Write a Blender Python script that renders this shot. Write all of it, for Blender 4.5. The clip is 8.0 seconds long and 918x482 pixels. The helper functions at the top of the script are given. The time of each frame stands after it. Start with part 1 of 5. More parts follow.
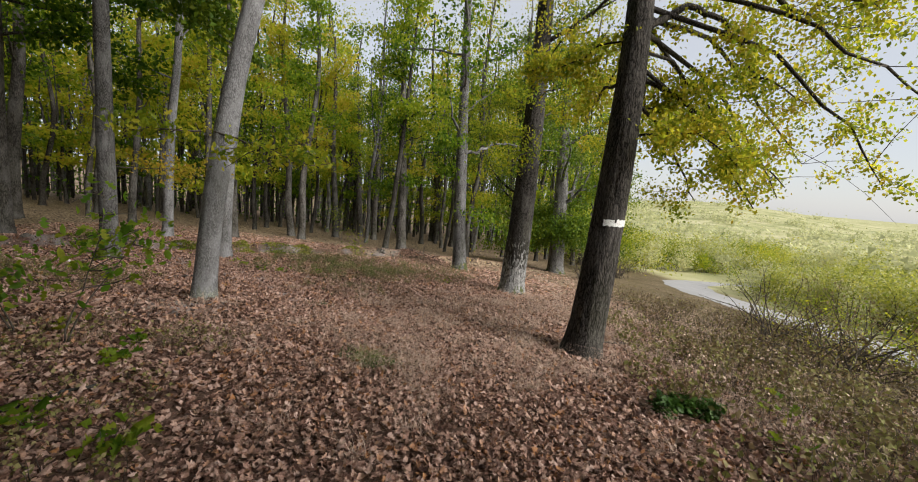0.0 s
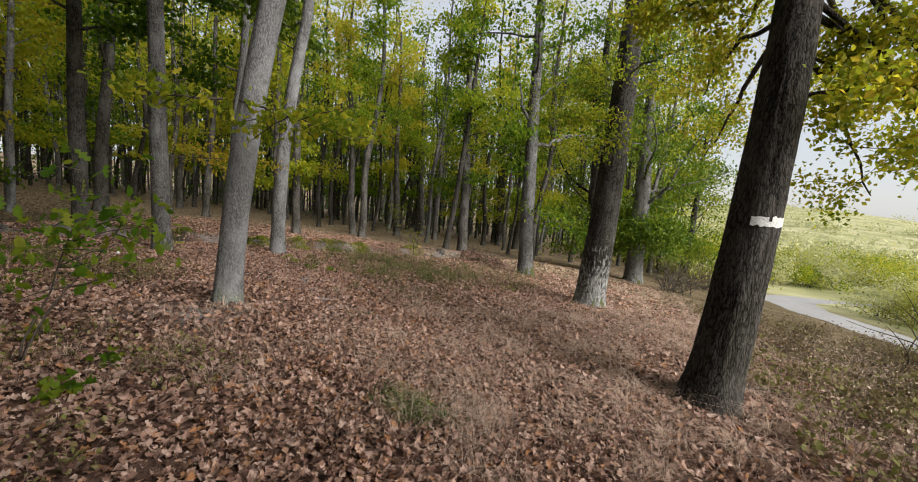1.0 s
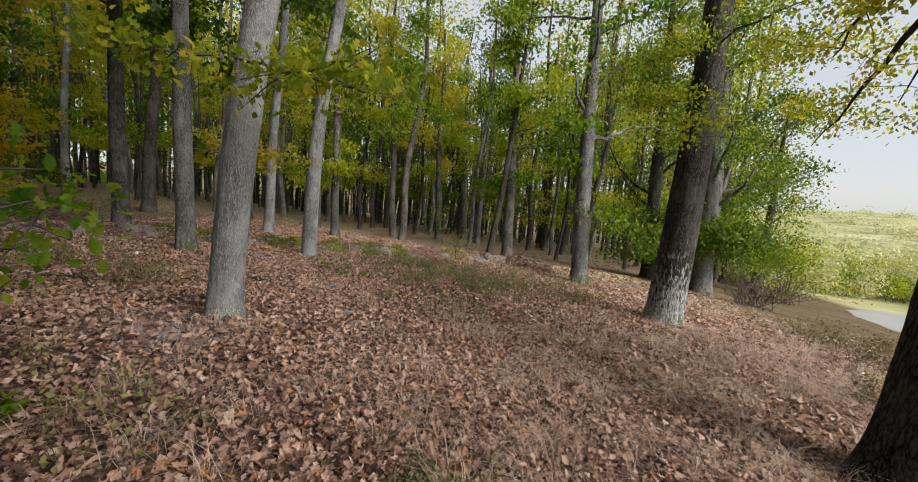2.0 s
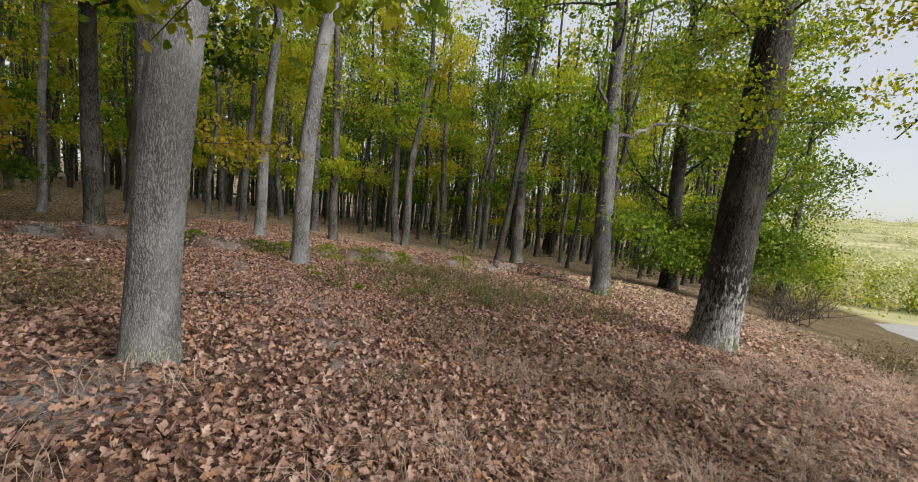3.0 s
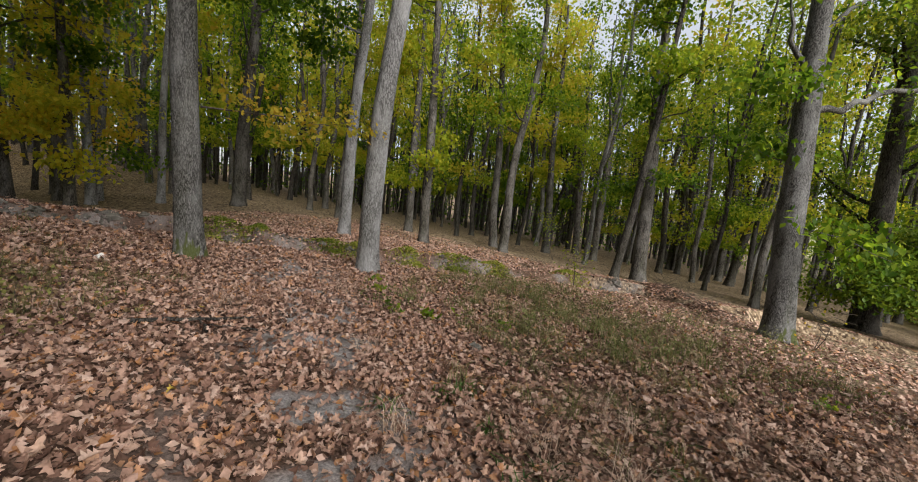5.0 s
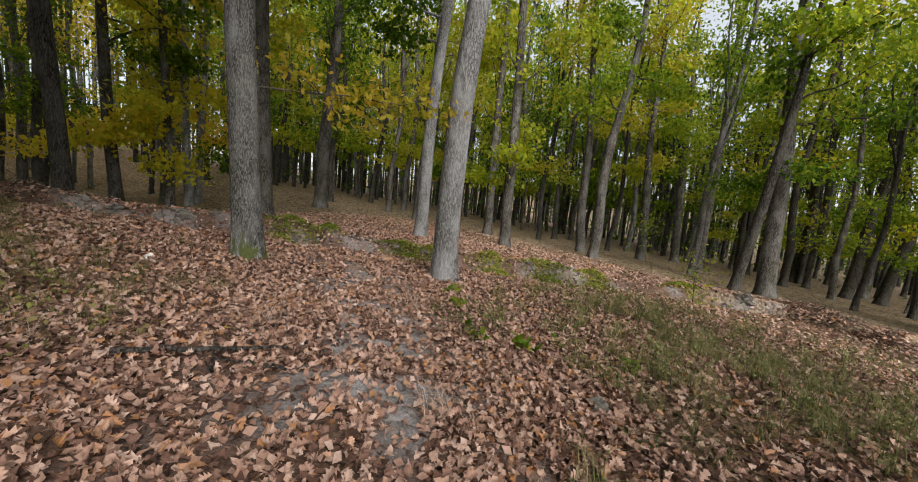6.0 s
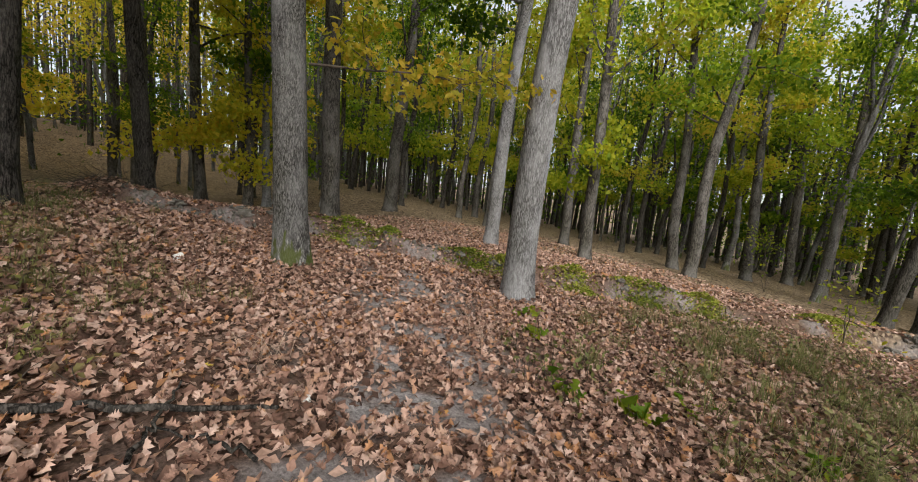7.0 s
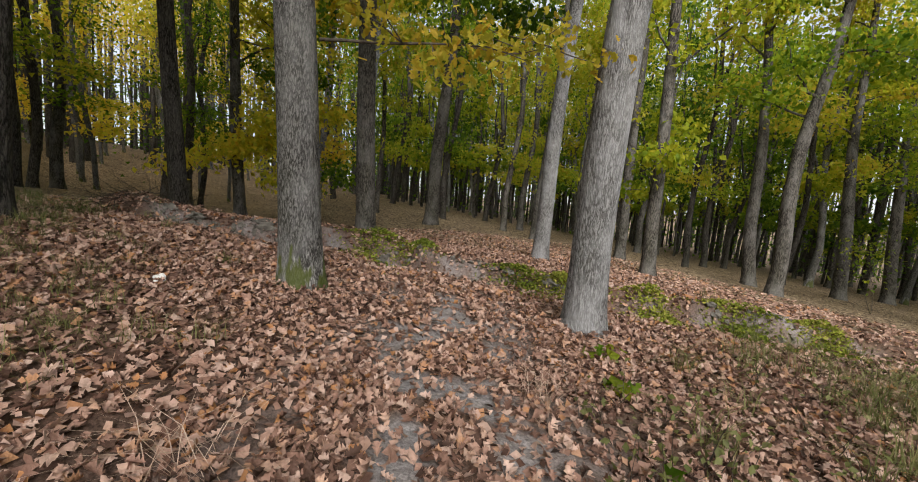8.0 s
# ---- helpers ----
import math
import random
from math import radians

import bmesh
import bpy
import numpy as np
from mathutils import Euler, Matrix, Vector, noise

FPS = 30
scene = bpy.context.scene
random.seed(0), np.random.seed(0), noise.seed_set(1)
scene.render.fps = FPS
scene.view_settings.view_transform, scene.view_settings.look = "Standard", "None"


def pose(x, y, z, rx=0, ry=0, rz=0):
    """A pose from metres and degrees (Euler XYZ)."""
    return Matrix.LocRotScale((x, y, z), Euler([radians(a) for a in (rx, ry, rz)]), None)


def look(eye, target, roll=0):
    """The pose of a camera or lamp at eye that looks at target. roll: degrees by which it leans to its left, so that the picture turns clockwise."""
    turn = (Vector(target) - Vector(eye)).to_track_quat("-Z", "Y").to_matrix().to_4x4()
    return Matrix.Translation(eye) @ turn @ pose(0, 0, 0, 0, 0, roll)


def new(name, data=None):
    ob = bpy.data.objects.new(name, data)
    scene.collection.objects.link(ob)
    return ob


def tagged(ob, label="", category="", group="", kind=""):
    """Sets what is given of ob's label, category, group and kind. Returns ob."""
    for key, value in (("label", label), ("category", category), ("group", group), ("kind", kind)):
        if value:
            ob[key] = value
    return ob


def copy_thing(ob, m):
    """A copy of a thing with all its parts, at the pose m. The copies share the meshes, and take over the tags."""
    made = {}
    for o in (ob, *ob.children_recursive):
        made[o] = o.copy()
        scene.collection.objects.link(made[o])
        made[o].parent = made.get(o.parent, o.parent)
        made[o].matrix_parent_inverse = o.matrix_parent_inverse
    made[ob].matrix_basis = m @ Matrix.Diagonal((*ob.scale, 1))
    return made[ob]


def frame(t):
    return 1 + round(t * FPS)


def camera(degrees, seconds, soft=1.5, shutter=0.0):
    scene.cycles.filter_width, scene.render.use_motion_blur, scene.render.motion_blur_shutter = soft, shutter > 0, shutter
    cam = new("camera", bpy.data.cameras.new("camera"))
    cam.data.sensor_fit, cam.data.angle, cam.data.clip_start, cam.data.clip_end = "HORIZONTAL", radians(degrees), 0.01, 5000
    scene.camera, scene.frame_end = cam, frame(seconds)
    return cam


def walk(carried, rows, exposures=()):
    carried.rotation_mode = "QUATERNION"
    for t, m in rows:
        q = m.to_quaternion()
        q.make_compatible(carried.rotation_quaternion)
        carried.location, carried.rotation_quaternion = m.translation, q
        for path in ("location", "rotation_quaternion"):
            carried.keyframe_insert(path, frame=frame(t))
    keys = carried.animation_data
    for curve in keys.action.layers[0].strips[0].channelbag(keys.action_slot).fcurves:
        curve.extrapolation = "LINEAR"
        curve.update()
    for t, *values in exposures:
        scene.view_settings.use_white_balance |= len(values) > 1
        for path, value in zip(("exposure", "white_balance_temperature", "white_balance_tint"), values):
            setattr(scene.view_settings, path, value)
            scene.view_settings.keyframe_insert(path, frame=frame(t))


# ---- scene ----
cam = camera(96.2, 8.0, soft=1.0)
EXPOSURE = 0.45
PATH = [
    (0, (0.305, -0.867, 1.782), (0.257, 1.117, 1.535), 4.2),
    (0.5, (0.187, 0.015, 1.651), (-0.04, 1.986, 1.399), 4.5),
    (1, (0.047, 0.803, 1.529), (-0.296, 2.756, 1.268), 4.6),
    (1.5, (-0.092, 1.524, 1.452), (-0.553, 3.452, 1.185), 4.7),
    (2, (-0.37, 2.21, 1.278), (-0.911, 4.119, 1.024), 4.4),
    (3.5, (-1.258, 4.267, 1.103), (-1.825, 6.171, 0.875), 5.3),
    (4, (-1.432, 4.949, 1.045), (-2.118, 6.812, 0.803), 5.7),
    (4.5, (-1.664, 5.603, 0.969), (-2.504, 7.401, 0.719), 6.1),
    (6, (-3.058, 7.342, 0.632), (-4.356, 8.839, 0.358), 5.2),
    (6.5, (-3.5, 7.773, 0.558), (-4.923, 9.15, 0.273), 5.7),
    (7, (-3.946, 8.203, 0.471), (-5.483, 9.454, 0.202), 5.9),
    (7.5, (-4.404, 8.562, 0.389), (-6.021, 9.714, 0.145), 4.8),
    (8, (-4.881, 8.892, 0.325), (-6.55, 9.972, 0.105), 4.7),
]
walk(cam, [(t, look(eye, target, roll)) for t, eye, target, roll in PATH], exposures=((0.0, EXPOSURE), (2.0, EXPOSURE + 0.04), (4.0, EXPOSURE + 0.04), (6.0, EXPOSURE + 0.18), (8.0, EXPOSURE + 0.3)))

# ---- world and light ----
SUN_FROM = Vector((0.86, -0.44, 0.60)).normalized()   # soft light from over the open field
world = bpy.data.worlds.new("sky")
scene.world = world
world.use_nodes = True
wn = world.node_tree.nodes
wn.clear()
sky = wn.new("ShaderNodeTexSky")
sky.sky_type = "NISHITA"
sky.sun_disc = False
sky.sun_elevation = math.asin(SUN_FROM.z)
sky.sun_rotation = math.atan2(SUN_FROM.x, SUN_FROM.y)
sky.air_density, sky.dust_density, sky.ozone_density = 1.0, 1.0, 1.0
back = wn.new("ShaderNodeBackground")
back.inputs["Strength"].default_value = 0.074
wout = wn.new("ShaderNodeOutputWorld")
veil = wn.new("ShaderNodeMix")   # thin bright cloud over the blue
veil.data_type = "RGBA"
veil.inputs[0].default_value = 0.6
veil.inputs[7].default_value = (9.2, 9.3, 9.7, 1)
world.node_tree.links.new(sky.outputs["Color"], veil.inputs[6])
world.node_tree.links.new(veil.outputs[2], back.inputs["Color"])
world.node_tree.links.new(back.outputs["Background"], wout.inputs["Surface"])

sun_data = bpy.data.lights.new("sun", "SUN")
sun_data.energy, sun_data.angle, sun_data.color = 5.0, radians(42), (1.0, 0.965, 0.925)
sun = new("sun", sun_data)
sun.matrix_world = look(SUN_FROM * 100, (0, 0, 0))


# ---- materials ----
class Nodes:
    """A short way to write a node material."""

    def __init__(self, name):
        self.mat = bpy.data.materials.new(name)
        self.mat.use_nodes = True
        self.tree = self.mat.node_tree
        self.tree.nodes.clear()
        self.out = self.tree.nodes.new("ShaderNodeOutputMaterial")

    def add(self, kind, **inputs):
        n = self.tree.nodes.new(kind)
        for key, value in inputs.items():
            self.feed(n.inputs[key.replace("_", " ")], value)
        return n

    def feed(self, socket, value):
        if isinstance(value, bpy.types.NodeSocket):
            self.tree.links.new(value, socket)
        elif isinstance(value, tuple) and len(value) == 3 and socket.type == "RGBA":
            socket.default_value = (*value, 1)
        else:
            socket.default_value = value

    def coords(self, scale=(1, 1, 1), which="Object"):
        m = self.add("ShaderNodeMapping", Vector=self.add("ShaderNodeTexCoord").outputs[which])
        m.inputs["Scale"].default_value = scale
        return m.outputs["Vector"]

    def noise(self, vector, scale, detail=4.0, rough=0.6):
        return self.add("ShaderNodeTexNoise", Vector=vector, Scale=scale, Detail=detail, Roughness=rough).outputs["Fac"]

    def ramp(self, fac, *stops):
        n = self.add("ShaderNodeValToRGB", Fac=fac)
        el = n.color_ramp.elements
        while len(el) < len(stops):
            el.new(0.5)
        for e, (p, c) in zip(el, stops):
            e.position, e.color = p, ((*c, 1) if isinstance(c, tuple) else (c, c, c, 1))
        return n.outputs["Color"]

    def mix(self, fac, a, b, how="MIX"):
        n = self.tree.nodes.new("ShaderNodeMix")
        n.data_type, n.blend_type = "RGBA", how
        for socket, value in ((n.inputs[0], fac), (n.inputs[6], a), (n.inputs[7], b)):
            self.feed(socket, value)
        return n.outputs[2]

    def math(self, how, a, b=0.0):
        n = self.tree.nodes.new("ShaderNodeMath")
        n.operation = how
        self.feed(n.inputs[0], a)
        self.feed(n.inputs[1], b)
        return n.outputs[0]

    def bump(self, height, strength=0.5, distance=0.02):
        return self.add("ShaderNodeBump", Height=height, Strength=strength, Distance=distance).outputs["Normal"]

    def finish(self, color, rough=0.85, normal=None, translucent=0.0, spec=0.25):
        p = self.add("ShaderNodeBsdfPrincipled", Base_Color=color, Roughness=rough)
        p.inputs["Specular IOR Level"].default_value = spec
        if normal is not None:
            self.feed(p.inputs["Normal"], normal)
        shader = p.outputs[0]
        if translucent:
            t = self.add("ShaderNodeBsdfTranslucent", Color=color)
            m = self.add("ShaderNodeMixShader", Fac=translucent)
            self.feed(m.inputs[1], shader)
            self.feed(m.inputs[2], t.outputs[0])
            shader = m.outputs[0]
        self.feed(self.out.inputs["Surface"], shader)
        return self.mat


def bark_material(name, groove, ridge, pale, pale_amount=0.5, fine=1.0, stretch=0.16, foot=None, foot_height=0.3, moss=False):
    n = Nodes(name)
    v = n.coords((1, 1, stretch))
    warp = n.add("ShaderNodeTexNoise", Vector=n.coords((1, 1, 0.4)), Scale=5.0, Detail=2.0).outputs["Color"]
    vv = n.mix(0.04, v, warp, "ADD")
    furrow = n.math("ABSOLUTE", n.math("SUBTRACT", n.noise(vv, 21.0 * fine, 2.5, 0.55), 0.5))
    plate = n.math("ABSOLUTE", n.math("SUBTRACT", n.noise(n.mix(0.1, n.coords((1, 1, 2.2 * stretch)), warp, "ADD"), 38.0 * fine, 2.0, 0.5), 0.5))
    crack = n.math("MULTIPLY", n.ramp(furrow, (0.0, 0.0), (0.11, 1.0)), n.ramp(plate, (0.0, 0.45), (0.08, 1.0)))
    grain = n.noise(n.coords((1, 1, 0.25)), 60.0, 5.0, 0.7)
    height = n.math("ADD", n.math("MULTIPLY", crack, 0.8), n.math("MULTIPLY", grain, 0.5))
    tone = n.ramp(n.math("MULTIPLY", crack, n.math("ADD", n.math("MULTIPLY", grain, 0.9), 0.35)), (0.05, groove), (0.85, ridge))
    patch = n.ramp(n.noise(n.coords((1, 1, 0.5)), 2.2, 6.0, 0.65), (0.46, 0.0), (0.66, 1.0))
    col = n.mix(n.math("MULTIPLY", patch, pale_amount), tone, pale)
    # green algae film in broad streaks
    streak = n.ramp(n.noise(n.coords((1.4, 1.4, 0.15)), 1.7, 3.0), (0.52, 0.0), (0.72, 1.0))
    col = n.mix(n.math("MULTIPLY", streak, 0.15), col, (0.09, 0.105, 0.045))
    if foot:   # moss or lichen that climbs from the ground in tongues
        z = n.add("ShaderNodeSeparateXYZ", Vector=n.coords()).outputs["Z"]
        reach = n.math("SUBTRACT", n.math("MULTIPLY", n.math("SUBTRACT", n.noise(n.coords((1, 1, 0.35)), 13.0 if foot_height < 0.5 else 16.0, 5.0), 0.38 if foot_height < 0.5 else 0.29), 7.0 * foot_height), z)
        col = n.mix(n.math("MULTIPLY", n.ramp(reach, (0.0, 0.0), (max(0.22, 0.6 * foot_height), 1.0)), 0.85 if foot_height > 0.5 else 0.72), col, n.ramp(n.math("MULTIPLY", grain, crack), (0.08, tuple(c * 0.25 for c in foot)), (0.5, foot)))
    if moss:   # a green cushion at the root
        z = n.add("ShaderNodeSeparateXYZ", Vector=n.coords()).outputs["Z"]
        reach = n.math("SUBTRACT", n.math("MULTIPLY", n.math("SUBTRACT", n.noise(n.coords((1, 1, 0.35)), 4.5, 3.0), 0.47), 2.8), z)
        col = n.mix(n.math("MULTIPLY", n.ramp(reach, (0.0, 0.0), (0.12, 1.0)), 0.85), col, n.mix(grain, (0.12, 0.15, 0.02), (0.035, 0.045, 0.008)))
    tree = n.add("ShaderNodeObjectInfo").outputs["Random"]
    col = n.mix(0.7, col, n.ramp(tree, (0.0, (0.75, 0.74, 0.72)), (1.0, (1.1, 1.06, 1.0))), "MULTIPLY")
    return n.finish(col, 0.92, n.bump(height, 0.6, 0.02), spec=0.15)


def leaf_material(name, *colors, translucent=0.7, rough=0.55, shift=0.35, own=0.55, broadly=0.9, crinkle=0.0):
    """Leaf by leaf a colour from the row, and a shift of the row from plant to plant."""
    n = Nodes(name)
    leaf = n.add("ShaderNodeNewGeometry").outputs["Random Per Island"]
    plant = n.add("ShaderNodeObjectInfo").outputs["Random"]
    broad = n.noise(n.coords(which="Object"), 0.9, 2.0)
    k = n.math("ADD", n.math("MULTIPLY", leaf, own), n.math("MULTIPLY", n.math("SUBTRACT", plant, 0.5), shift))
    k = n.math("ADD", k, n.math("MULTIPLY", n.math("SUBTRACT", broad, 0.28), broadly))
    stops = [(i / (len(colors) - 1), c) for i, c in enumerate(colors)]
    col = n.ramp(k, *stops)
    vein = n.noise(n.coords(which="Object"), 40.0, 2.0)
    col = n.mix(0.35, col, n.ramp(vein, (0.3, 0.6), (0.7, 1.3)), "MULTIPLY")
    bump = n.bump(n.noise(n.coords(which="Object"), 55.0, 3.0, 0.6), crinkle, 0.012) if crinkle else None
    return n.finish(col, rough, bump, translucent)


BARK_GREY = bark_material("grey_bark", (0.075, 0.072, 0.072), (0.33, 0.33, 0.34), (0.47, 0.475, 0.50), 0.6, 2.2, 0.18)
BARK_DARK = bark_material("dark_bark", (0.007, 0.006, 0.005), (0.098, 0.088, 0.08), (0.19, 0.178, 0.167), 0.3, 1.5, 0.17)
BARK_PALE_FOOT = bark_material("grey_bark_pale_foot", (0.10, 0.098, 0.10), (0.36, 0.362, 0.378), (0.48, 0.488, 0.515), 0.55, 3.2, 0.27, (0.52, 0.56, 0.45), 0.28)
BARK_MOSSY = bark_material("dark_bark_moss_foot", (0.012, 0.010, 0.009), (0.25, 0.235, 0.225), (0.45, 0.44, 0.435), 0.75, 1.15, 0.16, (0.10, 0.12, 0.02), 0.3)
BARK_LICHEN = bark_material("dark_bark_lichened_foot", (0.007, 0.006, 0.005), (0.085, 0.077, 0.072), (0.17, 0.162, 0.156), 0.4, 1.7, 0.2, (0.58, 0.58, 0.575), 0.9, True)
BARK_FOOT = bark_material("dark_bark_pale_foot", (0.022, 0.02, 0.019), (0.22, 0.213, 0.21), (0.33, 0.33, 0.335), 0.5, 2.2, 0.26, (0.48, 0.475, 0.465), 0.4, True)
BARK_FOREST = bark_material("forest_bark", (0.018, 0.016, 0.014), (0.145, 0.132, 0.12), (0.28, 0.272, 0.262), 0.45, 1.3, 0.2)
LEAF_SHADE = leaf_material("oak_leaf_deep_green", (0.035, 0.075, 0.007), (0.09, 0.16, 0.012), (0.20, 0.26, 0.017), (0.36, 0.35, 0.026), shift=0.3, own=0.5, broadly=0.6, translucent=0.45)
DARK_HERB = leaf_material("dark_green_herb", (0.025, 0.06, 0.01), (0.06, 0.13, 0.018), (0.12, 0.20, 0.03), translucent=0.3, rough=0.5)
TWIG = Nodes("twig_bark")
TWIG = TWIG.finish(TWIG.ramp(TWIG.noise(TWIG.coords(), 18.0), (0.3, (0.035, 0.028, 0.022)), (0.7, (0.11, 0.09, 0.07))), 0.9)
LEAF_GREEN = leaf_material("oak_leaf_green", (0.05, 0.11, 0.008), (0.16, 0.26, 0.015), (0.33, 0.39, 0.022), (0.52, 0.50, 0.035), (0.60, 0.42, 0.05), shift=0.75, own=0.42, broadly=0.8)
LEAF_EDGE = leaf_material("oak_leaf_yellow_green", (0.06, 0.11, 0.010), (0.16, 0.23, 0.016), (0.34, 0.38, 0.025), (0.56, 0.50, 0.035), (0.52, 0.34, 0.04))
LEAF_YELLOW = leaf_material("oak_leaf_yellow", (0.38, 0.42, 0.035), (0.64, 0.58, 0.045), (0.74, 0.54, 0.05), (0.66, 0.38, 0.045))
LEAF_ORANGE = leaf_material("oak_leaf_orange", (0.30, 0.32, 0.03), (0.56, 0.46, 0.045), (0.64, 0.40, 0.04), (0.46, 0.22, 0.03))
LEAF_FRESH = leaf_material("leaf_fresh_green", (0.07, 0.16, 0.015), (0.14, 0.27, 0.02), (0.30, 0.36, 0.03), (0.48, 0.42, 0.04), shift=0.2)
LEAF_LITTER = leaf_material("dead_oak_leaf", (0.03, 0.018, 0.013), (0.16, 0.085, 0.06), (0.34, 0.20, 0.148), (0.45, 0.285, 0.215), (0.58, 0.41, 0.335), (0.42, 0.20, 0.085), translucent=0.12, rough=0.7, shift=0.0, own=0.95, broadly=0.25, crinkle=0.9)
STRAW = leaf_material("dry_grass", (0.38, 0.26, 0.19), (0.60, 0.45, 0.35), (0.74, 0.60, 0.49), translucent=0.25, rough=0.7)
GRASS = leaf_material("grey_green_grass", (0.09, 0.10, 0.03), (0.18, 0.185, 0.06), (0.38, 0.32, 0.17), translucent=0.3, rough=0.6)
HEDGE = leaf_material("hedge_leaf", (0.10, 0.14, 0.03), (0.26, 0.30, 0.05), (0.46, 0.46, 0.08), (0.62, 0.54, 0.10), translucent=0.45, rough=0.6)
# leaf colour washed out to carry the haze over far bushes
HAZY = leaf_material("hazed_far_bush", (0.36, 0.37, 0.20), (0.48, 0.49, 0.25), (0.60, 0.58, 0.30), (0.62, 0.54, 0.26), translucent=0.4, rough=0.7)
WEED = leaf_material("brown_green_weed", (0.07, 0.05, 0.025), (0.20, 0.135, 0.07), (0.20, 0.21, 0.05), (0.40, 0.30, 0.17), translucent=0.3, rough=0.7)


def ground_material():
    n = Nodes("forest_floor")
    v = n.coords()
    cell = n.add("ShaderNodeTexVoronoi", Vector=n.mix(0.05, v, n.add("ShaderNodeTexNoise", Vector=v, Scale=9.0).outputs["Color"], "ADD"), Scale=13.0)
    pick = n.add("ShaderNodeSeparateColor", Color=cell.outputs["Color"]).outputs["Red"]
    litter = n.ramp(pick, (0.0, (0.06, 0.036, 0.024)), (0.4, (0.25, 0.18, 0.115)), (0.75, (0.39, 0.285, 0.185)), (1.0, (0.50, 0.39, 0.27)))
    litter = n.mix(0.75, litter, n.ramp(cell.outputs["Distance"], (0.0, 1.15), (0.75, 0.35)), "MULTIPLY")
    fine = n.noise(v, 55.0, 5.0, 0.7)
    # dark earth below the litter, with the shade of leaf gaps painted in
    shaded_humus = n.add("ShaderNodeAttribute")
    shaded_humus.attribute_name = "shaded_humus"
    litter = n.mix(shaded_humus.outputs["Fac"], litter, n.ramp(fine, (0.3, (0.045, 0.028, 0.02)), (0.7, (0.23, 0.142, 0.104))))
    soil = n.ramp(fine, (0.3, (0.15, 0.138, 0.135)), (0.5, (0.33, 0.312, 0.312)), (0.7, (0.50, 0.48, 0.48)))
    bare = n.add("ShaderNodeAttribute")
    bare.attribute_name = "bare"
    col = n.mix(bare.outputs["Fac"], litter, soil)
    green = n.add("ShaderNodeAttribute")
    green.attribute_name = "green"
    sward = n.ramp(n.noise(v, 14.0, 6.0, 0.75), (0.3, (0.045, 0.036, 0.02)), (0.55, (0.13, 0.10, 0.05)), (0.8, (0.27, 0.20, 0.115)))
    col = n.mix(green.outputs["Fac"], col, sward)
    large = n.noise(v, 0.5, 4.0)
    col = n.mix(0.6, col, n.ramp(large, (0.3, 0.7), (0.7, 1.2)), "MULTIPLY")
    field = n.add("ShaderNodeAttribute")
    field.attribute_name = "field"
    # meadow tones paled, with the haze of the far slopes put into the colour
    hazed_meadow = n.ramp(n.noise(v, 0.06, 9.0, 0.72), (0.35, (0.20, 0.22, 0.09)), (0.5, (0.35, 0.34, 0.17)), (0.65, (0.48, 0.44, 0.27)))
    col = n.mix(field.outputs["Fac"], col, hazed_meadow)
    height = n.math("ADD", n.math("MULTIPLY", cell.outputs["Distance"], -0.8), n.math("MULTIPLY", fine, 0.4))
    return n.finish(col, 0.95, n.bump(height, 0.8, 0.03), spec=0.1)


FLOOR = ground_material()


# ---- building tools ----
class Geo:
    """Collects vertices and faces of one mesh."""

    def __init__(self):
        self.v, self.f, self.n = [], [], 0

    def add(self, verts, *faces):
        verts = np.asarray(verts, float).reshape(-1, 3)
        for f in faces:
            self.f.append(np.asarray(f, int) + self.n)
        self.v.append(verts)
        self.n += len(verts)

    def mesh(self, name, material, flat=False):
        me = bpy.data.meshes.new(name)
        v = np.concatenate(self.v)
        me.vertices.add(len(v))
        me.vertices.foreach_set("co", v.ravel())
        loops = np.concatenate([f.ravel() for f in self.f])
        sizes = np.concatenate([np.full(len(f), f.shape[1]) for f in self.f])
        me.loops.add(len(loops))
        me.loops.foreach_set("vertex_index", loops)
        me.polygons.add(len(sizes))
        me.polygons.foreach_set("loop_start", np.concatenate([[0], np.cumsum(sizes)[:-1]]))
        me.update(calc_edges=True)
        me.validate()
        me.polygons.foreach_set("use_smooth", np.full(len(me.polygons), not flat))
        me.materials.append(material)
        return me


def thing(name, x, y, z, label, category, group="", kind=""):
    ob = new(name)
    ob.location = (x, y, z)
    ob.empty_display_size = 0.1
    return tagged(ob, label, category, group, kind)


def part(name, mesh, parent, label="", kind=""):
    ob = new(name, mesh)
    ob.parent = parent
    return tagged(ob, label, kind=kind)


class Twigs:
    """Keeps every twig of a plant as a mesh of its own, or joins them where they are past counting."""

    def __init__(self):
        self.each = []

    def twig(self, line, radii):
        self.each.append((line, radii))

    def put(self, parent):
        if len(self.each) > 30:
            g = Geo()
            for line, radii in self.each:
                tube(g, line, radii, 3, cap=False)
            part("twig_growth", g.mesh("twig_growth", TWIG), parent, kind="stuff")
            return
        for line, radii in self.each:
            g = Geo()
            tube(g, line, radii, 4, cap=False)
            part("twig", g.mesh("twig", TWIG), parent)


def whole(name, mesh, label, category, kind="", at=(0, 0, 0), group=""):
    ob = new(name, mesh)
    ob.location = at
    return tagged(ob, label, category, group, kind)


